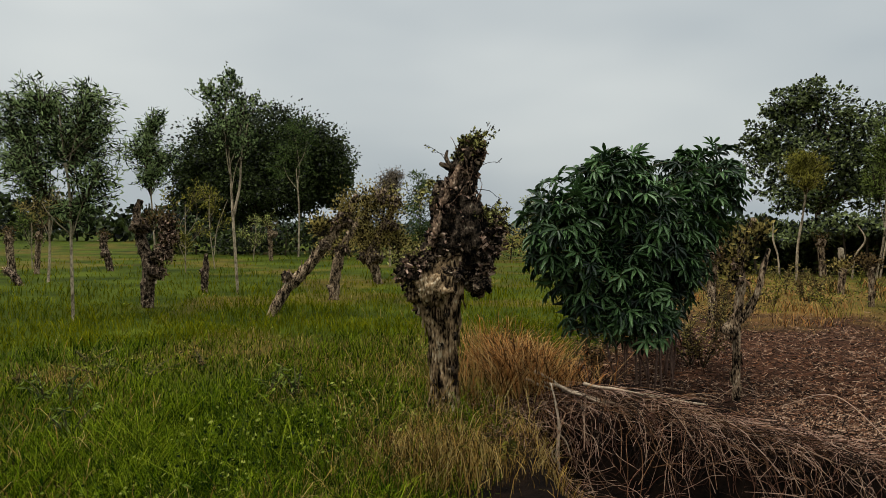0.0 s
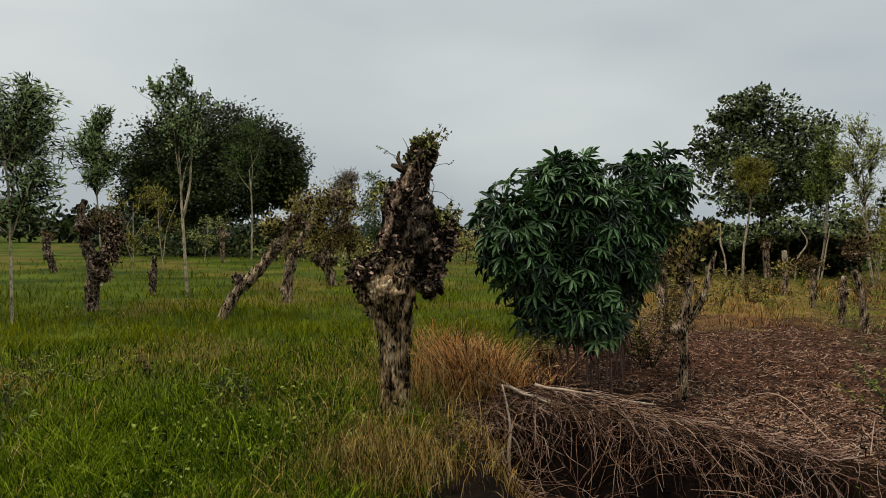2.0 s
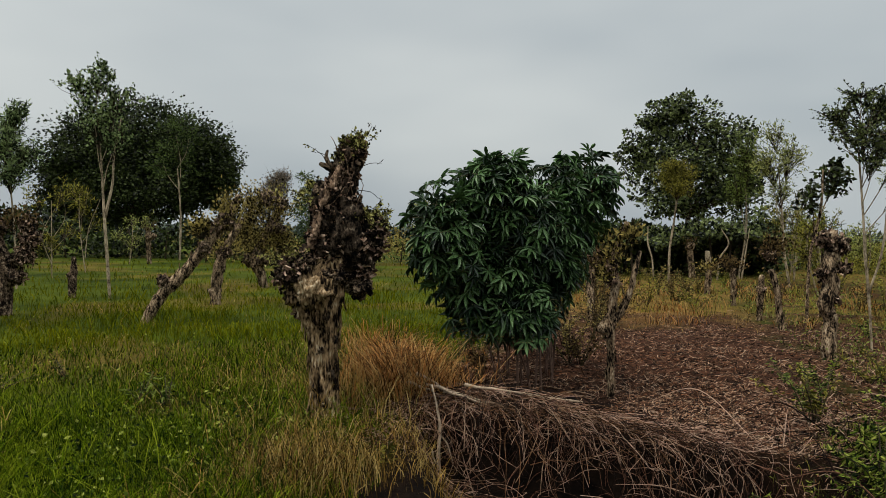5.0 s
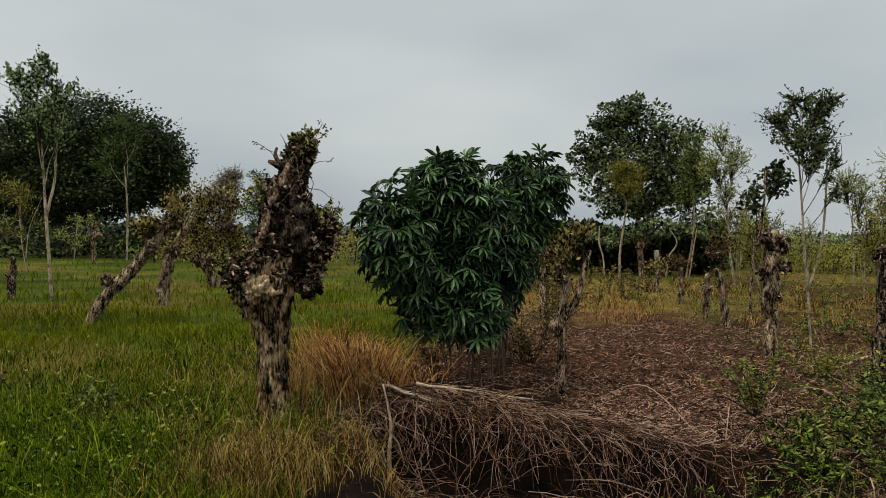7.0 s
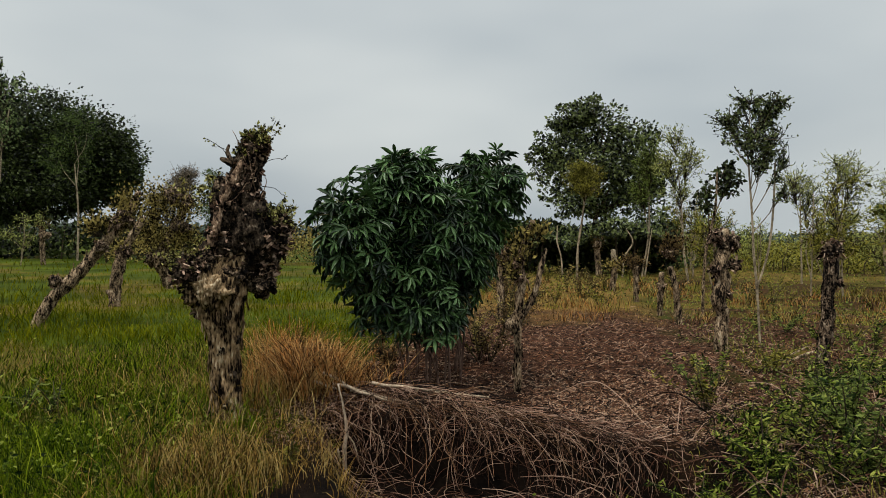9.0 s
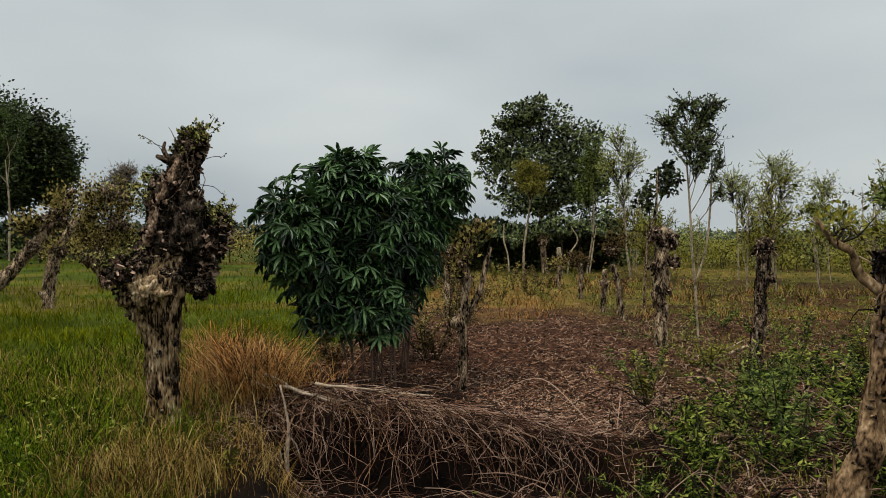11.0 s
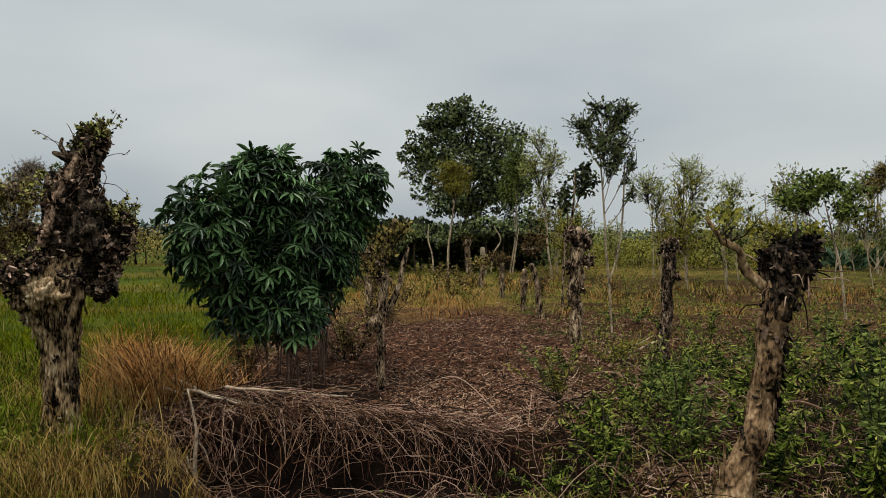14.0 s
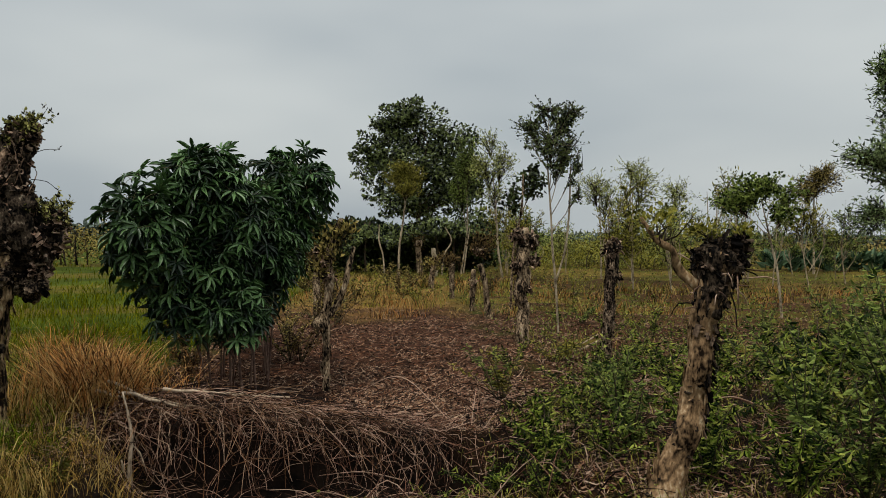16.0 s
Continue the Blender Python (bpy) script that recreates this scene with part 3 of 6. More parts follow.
def tree(place, heading, trunk, lobes, leaf=LEAF_MID, bark=BARK_PALE, template=LANCE, leaf_size=0.12, dense=700, name="tree", label="", seed=1, spiky=0, droop=0.0, shell=0.45, sides=8, clump=0.26, fork=(), airy=False, rise=0.4, bare_tip=0.0, lump=45):
    """A tapered trunk, a limb to each bough, thin twigs, and a crown of many small leaves in loose clumps."""
    g = np.random.default_rng(seed)
    x, y = place
    top = thing(name, x, y, 0.0, heading, label, "tree", "trees in and round the field")
    rows = [(a, 0.03 * math.sin(2.3 * k + seed), c, r) for k, (a, c, r) in enumerate(trunk)]
    if rows[0][2] > -0.05:
        rows.insert(0, (rows[0][0], rows[0][1], -0.15, rows[0][3] * 1.2))
    else:
        rows[0] = (rows[0][0], rows[0][1], rows[0][2] - 0.1, rows[0][3] * 1.1)
    rows = [(*q[:3], q[3] * 0.38) for q in rows]
    stem = part("trunk", tube(Shape(), rows, sides, 0.12, 0.16, 3, seed).mesh("trunk", bark), top)
    if fork:
        part("trunk", tube(Shape(), [(a, 0.02 * math.sin(k), c, r * 0.52) for k, (a, c, r) in enumerate(fork)], sides, 0.12, 0.14, 3, seed + 7).mesh("trunk", bark), top)
    spine = smooth_line(rows, 0.1)
    s, tw = Shape(), Shape()
    for k, (a, c, rx, rz) in enumerate(lobes):
        mid = np.array([a, g.uniform(-0.5, 0.5) * rx, c])
        low = max(c - max(1.6 * rz, 0.5 * rx) - 0.2, trunk[0][1] + 0.45 * (trunk[-1][1] - trunk[0][1]) * 0.8)
        root = spine[np.argmin(abs(spine[:, 2] - low))]
        bend = (root[:3] + mid) / 2 + g.normal(size=3) * 0.12 * rx + (0, 0, 0.1 * rz)
        r0 = max(0.55 * root[3], 0.006)
        part("limb", tube(Shape(), [(*root[:3], r0), (*bend, r0 * 0.7), (*(mid + (0, 0, 0.4 * rz)), r0 * 0.25)], 6, 0.2, 0.1, 3, seed + k).mesh("limb", bark), stem)
        n = int(dense * rx * rz) + 20
        tw_r = max(0.004, 0.006 * leaf_size / 0.1)
        if airy:
            # leaves in two ranks along thin sprays that rise from the bough
            count = max(5, n // 16)
            for q in range(count):
                d = unit(g.normal(size=3) * (1, 1, 0.8) + (0, 0, rise))
                e = mid + d * (rx, rx, rz) * g.uniform(0.55, 1.12)
                b = root[:3] + (mid + (0, 0, 0.3 * rz) - root[:3]) * g.uniform(0.45, 1.0)
                m = b * 0.5 + e * 0.5 + np.array([0, 0, 0.12 * rz - 0.15 * droop * rz]) + g.normal(size=3) * 0.06 * rx
                tube(tw, [(*b, tw_r * 1.5), (*m, tw_r), (*e, tw_r * 0.35)], 3, 0.5, closed=False)
                t = g.uniform(0.25, 1.0 - bare_tip, 16)[:, None]
                p = (1 - t) ** 2 * b + 2 * t * (1 - t) * m + t**2 * e + g.normal(size=(16, 3)) * leaf_size * 0.35
                way = unit(e - b) * 0.7 + g.normal(size=(16, 3)) * 0.75 - (0, 0, droop)
                scatter(s, template, p, way, g.uniform(0.55, 1.2, 16) * leaf_size)
        else:
            bunches = max(6, int(n / lump))
            d = unit(g.normal(size=(bunches, 3)))
            d *= 0.92 * g.uniform(shell, 1.0, bunches)[:, None] ** 0.6 * (1 + 0.3 * fbm(d * 1.8 + seed + k, seed + k))[:, None]
            centres = mid + d * (rx, rx, rz)
            for e in centres:
                b = mid + (e - mid) * 0.15 + (0, 0, -0.2 * rz)
                tube(tw, [(*b, tw_r * 1.6), (*((b + e) / 2 + g.normal(size=3) * 0.05 * rx), tw_r), (*e, tw_r * 0.4)], 3, 0.6, closed=False)
            pick = g.integers(bunches, size=n)
            spread = clump * min(rx, rz)
            off = np.clip(g.normal(size=(n, 3)), -1.7, 1.7) * (spread, spread, spread * 0.55) * g.uniform(0.4, 1.2, bunches)[pick, None]
            p = centres[pick] + off
            inner = g.uniform(size=n) < 0.2
            p[inner] = mid + unit(g.normal(size=(inner.sum(), 3))) * (rx, rx, rz) * g.uniform(0, 0.8, (inner.sum(), 1))
            way = 0.8 * unit(off) + 0.25 * unit(p - mid) + g.normal(size=(n, 3)) * 0.45 - (0, 0, droop + 0.2)
            scatter(s, template, p, way, g.uniform(0.6, 1.25, n) * leaf_size)
        for q in range(spiky):
            e = mid + unit(g.normal(size=3) * (1, 0.6, 0.6) + (0, 0, 0.9)) * (rx, rx, rz) * g.uniform(0.9, 1.5)
            tube(tw, [(*mid, 0.008), (*(mid * 0.4 + e * 0.6 + g.normal(size=3) * 0.03), 0.005), (*e, 0.002)], 3, 0.3, closed=False)
            m = 9
            t = g.uniform(0.45, 1, m)[:, None]
            scatter(s, template, mid + (e - mid) * t, g.normal(size=(m, 3)) + (0, 0, 0.6), leaf_size * 0.7)
    joined("twig", tw.mesh("twig", TWIG), top)
    joined("crown", s.mesh("crown", leaf, smooth=False), top, "loose crown of small leaves")
    return top


def sprigs(leaf_shape, twig_shape, g, spots, size, per=15):
    """Small leafy shoots that stand out of each spot (x, y, z, reach, count)."""
    for a, b, c, reach, count in spots:
        for k in range(count):
            foot = np.array([a, b, c]) + g.normal(size=3) * (0.45, 0.4, 0.25) * reach
            d = unit(g.normal(size=3) * (0.8, 0.8, 0.5) + (0, 0, 0.8)) * reach * g.uniform(0.4, 1.25)
            bend = foot + d * 0.5 + g.normal(size=3) * 0.12 * reach
            tube(twig_shape, [(*foot, 0.003), (*bend, 0.0025), (*(foot + d), 0.0012)], 3, 0.1, closed=False)
            t = g.uniform(0.2, 1.0, per)[:, None]
            p = foot * (1 - t) ** 2 + bend * 2 * t * (1 - t) + (foot + d) * t**2 + g.normal(size=(per, 3)) * size * 0.3
            scatter(leaf_shape, BROAD, p, g.normal(size=(per, 3)) + (0, 0, 0.3), g.uniform(0.6, 1.3, per) * size)


def gnarled_pollard():
    """The old pollard: a fluted pale trunk that flares into burls, and a dark torn head with shade painted into its
    wood, wrapped in curled bark and roots.
    """
    g = np.random.default_rng(2)
    top = thing("pollarded_tree", 0.0, 5.45, 0.0, 0, "gnarled old pollard stump with burls and olive sprouts", "tree stump", "pollarded trees in the field")
    trunk = part("trunk", tube(Shape(), [(0.025, 0, -0.1, 0.13), (0.025, 0, 0.12, 0.098), (0.02, 0, 0.35, 0.09), (0.01, 0, 0.58, 0.092), (0.0, 0, 0.76, 0.1), (-0.02, 0, 0.9, 0.128), (-0.035, 0.01, 1.04, 0.172), (-0.035, 0.02, 1.18, 0.19), (0.02, 0.03, 1.3, 0.17), (0.06, 0.03, 1.42, 0.12)], 72, 0.011, 0.34, 3.0, 21).mesh("trunk", BARK_HERO), top, "fluted tan trunk with torn bark")
    core_rows = [(0.04, 0.03, 1.22, 0.15), (0.08, 0.03, 1.36, 0.19), (0.12, 0.02, 1.5, 0.19), (0.12, 0.02, 1.63, 0.165), (0.1, 0.02, 1.77, 0.135), (0.14, 0.0, 1.89, 0.088), (0.165, 0.0, 2.0, 0.085), (0.2, 0, 2.1, 0.09), (0.22, 0, 2.19, 0.055)]
    # near-black wood: the shade of gaps between the flakes is in its colour
    part("crown_wood", tube(Shape(), core_rows, 48, 0.014, 0.5, 8, 5).mesh("crown_wood", BARK_BLACK), top, "dark torn wood of the lopped head with painted gap shade")
    # burls: centre, size, wood
    for k, (x, y, z, rx, ry, rz, wood) in enumerate((
            (-0.22, -0.03, 1.2, 0.13, 0.13, 0.11, BARK_BLACK), (-0.17, -0.06, 1.08, 0.1, 0.1, 0.1, BARK_HERO), (-0.13, -0.09, 1.28, 0.1, 0.1, 0.09, BURL_HERO), (-0.04, -0.12, 1.1, 0.15, 0.1, 0.125, BARK_HERO),
            (0.08, -0.12, 1.2, 0.1, 0.09, 0.08, BURL_HERO), (0.27, -0.05, 1.13, 0.098, 0.1, 0.095, BURL_HERO), (0.28, 0.0, 1.22, 0.1, 0.1, 0.08, BURL_HERO), (0.3, 0.02, 1.4, 0.14, 0.13, 0.16, BARK_BLACK),
            (0.36, 0.02, 1.56, 0.09, 0.09, 0.12, BARK_BLACK), (-0.05, 0.02, 1.62, 0.05, 0.06, 0.14, BURL_HERO), (0.08, -0.04, 2.0, 0.055, 0.05, 0.045, BARK_BLACK), (0.24, -0.03, 2.13, 0.07, 0.07, 0.06, BARK_BLACK))):
        part("burl", burl(Shape(), (x, y, z), (rx, ry, rz), 40 + k, 4, 0.55).mesh("burl", wood), top)
    for rows in ([(-0.09, -0.14, 1.4, 0.02), (-0.05, -0.155, 1.54, 0.026), (-0.02, -0.13, 1.7, 0.02), (0.05, -0.12, 1.84, 0.028), (0.1, -0.1, 1.96, 0.02), (0.15, -0.08, 2.04, 0.012)],):
        part("limb", tube(Shape(), rows, 18, 0.01, 0.8, 10, 9).mesh("limb", BURL_PALE), top, "pale stripped wood along the head")
    for rows in ([(0.1, -0.02, 1.98, 0.03), (0.03, -0.05, 2.01, 0.025), (-0.03, -0.06, 2.03, 0.012)], [(0.06, -0.05, 2.0, 0.018), (0.02, -0.06, 2.07, 0.014), (0.03, -0.06, 2.13, 0.008)], [(0.16, -0.03, 2.1, 0.016), (0.135, -0.04, 2.16, 0.012), (0.13, -0.04, 2.21, 0.008)],
                 [(-0.05, 0.0, 1.62, 0.045), (-0.05, 0.0, 1.76, 0.05), (-0.02, 0.0, 1.9, 0.035)], [(0.24, -0.05, 1.7, 0.02), (0.28, -0.06, 1.8, 0.015)]):
        part("stub", tube(Shape(), rows, 10, 0.02, 0.4, 9, 13).mesh("stub", BURL_HERO), top)
    # knots on the trunk, a hollow's shade painted on as black, some with a pale chip of wood
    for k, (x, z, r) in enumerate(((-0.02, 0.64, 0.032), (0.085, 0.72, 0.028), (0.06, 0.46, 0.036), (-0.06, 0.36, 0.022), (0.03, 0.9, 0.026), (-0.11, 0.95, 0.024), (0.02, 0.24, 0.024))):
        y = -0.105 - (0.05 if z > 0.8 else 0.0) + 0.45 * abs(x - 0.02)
        knot = part("knot", burl(Shape(), (x, y, z), (r, r * 0.5, r * 1.2), 60 + k, 3, 0.5).mesh("knot", BARK_BLACK), trunk, "knot painted dark like a shaded hollow")
        if k in (0, 2, 6):
            part("splinter", burl(Shape(), (x - 0.01, y - r * 0.5, z + 0.012), (r * 0.45, r * 0.2, r * 0.3), 80 + k, 2, 0.6).mesh("splinter", STICK_PALE), trunk, "pale splinter of bare wood")
    # long strips of lifting bark on the trunk
    n = 260
    z, a = g.uniform(0.15, 1.1, n), g.uniform(0, 2 * np.pi, n)
    r = np.interp(z, [0.1, 0.6, 0.8, 0.95, 1.1], [0.096, 0.096, 0.108, 0.145, 0.185])
    out = np.stack([np.cos(a), np.sin(a), 0 * a], 1)
    way = np.tile((0.0, 0.0, 1.0), (n, 1)) * g.choice([-1, 1], n)[:, None] + g.normal(size=(n, 3)) * 0.12
    joined("bark_strip", scatter(Shape(), PLATE, out * r[:, None] + np.stack([0.01 - 0.03 * step_up(z, 0.7, 1.0), 0 * z, z], 1), way, g.uniform(0.5, 1.5, n) * 0.09, 0.28, face=out).mesh("bark_strip", BARK_HERO), trunk, "strips of peeling bark")
    # curled bark and dead leaves all over the head, shoulder and right side
    line = smooth_line(core_rows, 0.02)
    lumps = np.array([(-0.23, -0.03, 1.2, 0.14), (-0.16, -0.08, 1.27, 0.11), (0.3, 0.02, 1.4, 0.16), (0.3, 0.0, 1.48, 0.16), (0.36, 0.02, 1.56, 0.11), (0.28, -0.02, 1.22, 0.1), (-0.06, -0.13, 1.5, 0.035), (-0.02, -0.12, 1.68, 0.03), (0.05, -0.11, 1.84, 0.03), (0.24, -0.03, 2.13, 0.075), (-0.2, 0.02, 1.02, 0.05), (-0.16, 0.03, 0.92, 0.04)])
    n = 4200
    base = np.concatenate([line[g.integers(len(line), size=n * 3 // 5)], lumps[g.integers(len(lumps), size=n - n * 3 // 5)]])
    out = unit(g.normal(size=(n, 3)) * (1, 1, 0.5) - (0, 0.25, 0))
    p = base[:, :3] + out * base[:, 3:] * g.uniform(0.85, 1.12, n)[:, None]
    way = unit(out * 0.4 + g.normal(size=(n, 3)) * 0.7 + (0, 0, -0.1))
    joined("loose_bark", scatter(Shape(), CURL, p, way, g.uniform(0.4, 1.3, n) ** 1.3 * 0.038, 0.55).mesh("loose_bark", FLAKE), top, "curled dead leaves and loose bark")
    vines = Shape()
    for k in range(14):
        q = line[g.integers(len(line) - 8)]
        a0, a1, h = g.uniform(3.3, 6.1), g.uniform(-1.4, 1.4), g.uniform(-0.35, 0.3)
        rows = [(q[0] + math.cos(a0 + a1 * t) * (q[3] * 1.15 + 0.02), q[1] + math.sin(a0 + a1 * t) * (q[3] * 1.15 + 0.02), q[2] + h * t + 0.03 * math.sin(5 * t + k), 0.0045 - 0.0025 * t) for t in (0, 0.25, 0.5, 0.75, 1.0)]
        tube(vines, rows, 5, 0.03)
    joined("vine", vines.mesh("vine", BURL_PALE), top, "thin pale roots winding over the head")
    leaves, stems = Shape(), Shape()
    sprigs(leaves, stems, g, [(0.22, -0.03, 2.15, 0.1, 46), (0.27, 0, 2.22, 0.09, 16), (0.39, -0.02, 1.62, 0.15, 34), (0.43, 0, 1.5, 0.1, 16), (-0.17, 0.0, 1.76, 0.14, 18), (-0.26, -0.03, 1.26, 0.14, 30), (-0.2, -0.05, 1.32, 0.12, 14), (0.12, -0.06, 2.06, 0.06, 8), (-0.08, 0.02, 1.86, 0.07, 6)], 0.027)
    sprigs(leaves, stems, g, [(-0.05, 0, 2.1, 0.05, 1), (-0.12, 0, 2.16, 0.04, 1), (0.4, 0, 2.03, 0.05, 1), (0.35, 0, 2.3, 0.06, 3)], 0.02, 5)
    for foot, end in (((0.05, 0, 2.0), (-0.12, 0, 2.17)), ((0.24, 0, 2.0), (0.4, 0, 2.05)), ((0.26, 0, 1.84), (0.41, 0, 1.78)), ((0.05, -0.03, 2.03), (-0.05, 0, 2.12)), ((0.27, 0, 2.2), (0.36, 0, 2.33))):
        mid = [(a + b) / 2 + 0.02 for a, b in zip(foot, end)]
        tube(stems, [(*foot, 0.003), (*mid, 0.0022), (*end, 0.0014)], 4, 0.05)
    joined("sprout", leaves.mesh("sprout", LEAF_SPROUT, smooth=False), top, "small olive leaves on new shoots")
    joined("shoot", stems.mesh("shoot", TWIG), top)
    return top


gnarled_pollard()
pollard((-3.11, 12.40), 0,
    path=[(0.01, -0.06, 0.09), (0.31, 0.41, 0.11), (0.6, 0.71, 0.12), (0.89, 1.06, 0.11), (1.19, 1.46, 0.1), (1.43, 1.8, 0.09), (1.6, 2.15, 0.06)],
    knobs=[(0.4, 0.71, 0.1), (1.04, 1.26, 0.12), (1.24, 1.61, 0.14), (1.39, 1.71, 0.16)],
    tufts=[(1.43, 1.9, 0.26, 0.35), (0.99, 1.6, 0.25, 0.2)],
    label="leaning lopped tree trunk with brown withered leaves", flakes=260, dense=2600, leaf=LEAF_OLIVE, knob_bark=BARK_DARK, rough=0.5, warts=12, seed=3)
pollard((-2.40, 15.49), 0,
    path=[(0.01, -0.1, 0.12), (0.03, 0.39, 0.14), (0.1, 0.83, 0.14), (0.22, 1.2, 0.1), (0.43, 1.57, 0.09), (0.55, 1.82, 0.06)],
    knobs=[(0.19, 1.14, 0.15)],
    tufts=[(0.12, 1.26, 0.22, 0.17)],
    label="crooked lopped trunk standing in the grass", flakes=120, leaf=LEAF_OLIVE, knob_bark=BARK_DARK, rough=0.5, warts=12, seed=4)
pollard((-1.79, 20.39), 0,
    path=[(0, -0.12, 0.13), (-0.16, 0.37, 0.16), (-0.31, 0.73, 0.2), (-0.15, 1.18, 0.16), (0.09, 1.67, 0.15), (0.33, 2.16, 0.13)],
    knobs=[(-0.47, 0.78, 0.2), (-0.1, 0.78, 0.23), (0.25, 1.67, 0.23), (0.01, 2.49, 0.26), (0.41, 2.32, 0.23)],
    tufts=[(0.09, 2.19, 0.73, 0.62), (-0.4, 2.32, 0.41, 0.57), (-0.26, 1.35, 0.65, 0.57), (-0.56, 1.67, 0.36, 0.49), (0.42, 1.35, 0.41, 0.41)],
    label="lopped tree with a knobbly head and dry brown leaves", flakes=260, leaf=LEAF_OLIVE, leaf_size=0.07, dense=2600, knob_bark=BARK_DARK, rough=0.5, warts=12, seed=5)
pollard((-5.74, 13.79), 0,
    path=[(0, -0.05, 0.12), (-0.02, 0.39, 0.14), (0.04, 0.77, 0.17), (-0.08, 1.15, 0.14), (-0.18, 1.48, 0.11), (-0.22, 1.87, 0.09), (-0.14, 2.09, 0.07)],
    knobs=[(0.3, 1.05, 0.2), (0.41, 1.38, 0.18), (0.36, 1.65, 0.15), (-0.14, 1.59, 0.15), (0.2, 0.72, 0.15)],
    tufts=[(0.41, 1.6, 0.24, 0.33), (0.13, 1.76, 0.28, 0.28)],
    label="dark knobbly lopped stump in the grass", bark=BARK_DARK, flakes=1200, seed=6)
pollard((-5.84, 17.29), 0,
    path=[(0.01, -0.06, 0.08), (0.03, 0.38, 0.1), (0.05, 0.73, 0.08), (0.05, 0.93, 0.06)],
    knobs=[(0.02, 0.52, 0.08)],
    label="short dark post-like stump in the grass", bark=BARK_DARK, flakes=60, seed=7)
pollard((-12.17, 25.99), 0,
    path=[(0, -0.08, 0.12), (-0.14, 0.52, 0.15), (-0.31, 1.04, 0.15), (-0.25, 1.41, 0.1)],
    knobs=[(-0.19, 0.62, 0.17), (-0.27, 1.14, 0.17)],
    tufts=[(-0.25, 1.35, 0.25, 0.21)],
    label="small crooked lopped stump far in the grass", bark=BARK_DARK, flakes=60, seed=8)
pollard((-14.58, 23.99), 0,
    path=[(0, 0.14, 0.11), (-0.08, 0.67, 0.15), (-0.14, 1.44, 0.11)],
    knobs=[(-0.14, 1.15, 0.17)],
    tufts=[(-0.14, 1.44, 0.27, 0.23)],
    label="small pale lopped stump far in the grass", flakes=60, seed=9)
pollard((-11.27, 18.99), 0,
    path=[(0, -0.03, 0.11), (-0.23, 0.24, 0.12), (-0.48, 0.42, 0.09)],
    knobs=[(-0.42, 0.39, 0.12)],
    label="short dark stump bent low over the grass", bark=BARK_DARK, flakes=60, seed=10)
pollard((-13.78, 23.99), 0,
    path=[(0.01, -0.03, 0.1), (0.04, 0.68, 0.1), (0.11, 1.44, 0.1)],
    knobs=[(0.15, 1.25, 0.15)],
    tufts=[(0.21, 1.64, 0.34, 0.27)],
    label="slim lopped stump far in the grass", flakes=60, seed=11)
pollard((-8.73, 35.99), 0,
    path=[(0, 0.1, 0.11), (-0.06, 0.9, 0.14), (-0.06, 1.76, 0.14)],
    knobs=[(0.05, 1.33, 0.23)],
    tufts=[(-0.01, 1.76, 0.4, 0.4)],
    label="far slim lopped tree with brown leaves", flakes=60, seed=12)
pollard((2.97, 7.16), -14,
    path=[(0.02, -0.24, 0.05), (0.01, 0.1, 0.05), (0.01, 0.4, 0.05), (0.01, 0.64, 0.05), (0.02, 0.82, 0.06), (0.05, 1.01, 0.06), (0.01, 1.19, 0.065), (0.05, 1.37, 0.05), (0.11, 1.55, 0.04), (0.16, 1.66, 0.04)],
    knobs=[(0.04, 1.04, 0.055), (-0.01, 1.19, 0.05)],
    tufts=[(0.03, 1.37, 0.16, 0.22), (0.21, 1.54, 0.11, 0.11), (-0.05, 1.13, 0.11, 0.12)],
    limb1=[(0.02, 0.69, 0.05), (-0.04, 0.59, 0.06), (-0.1, 0.5, 0.06)],
    limb2=[(0.02, 0.61, 0.035), (0.12, 0.74, 0.04), (0.2, 0.95, 0.034), (0.24, 1.14, 0.032), (0.3, 1.36, 0.02)],
    label="thin forked dead trunk hung with brown leaves", rough=0.15, sides=12, step=0.04, dense=1700, leaf=LEAF_OLIVE, leaf_size=0.05, flakes=120, seed=13)
pollard((4.55, 12.03), -14,
    path=[(0.01, -0.07, 0.08), (0.03, 0.27, 0.08), (0.01, 0.68, 0.08), (0.05, 0.98, 0.09), (0.09, 1.23, 0.08)],
    knobs=[(0.05, 1.18, 0.11)],
    tufts=[(0.05, 1.13, 0.25, 0.25)],
    label="slim brown lopped trunk with withered leaves", dense=2400, leaf_size=0.05, flakes=60, seed=14)
pollard((6.21, 8.01), -14,
    path=[(0.01, -0.07, 0.1), (-0.04, 0.2, 0.11), (-0.01, 0.49, 0.1), (-0.09, 0.71, 0.11), (-0.02, 0.93, 0.12), (-0.07, 1.15, 0.11), (0, 1.37, 0.12), (-0.04, 1.61, 0.09)],
    knobs=[(0.1, 1.15, 0.09), (-0.12, 1.08, 0.09), (0.04, 1.44, 0.13), (-0.11, 1.52, 0.1), (0.01, 0.78, 0.07)],
    label="twisted knotty grey stump beside the plot", bark=BARK_GREY, rough=0.4, flakes=420, warts=14, knob_bark=BARK_DARK, sides=18, step=0.04, seed=15)
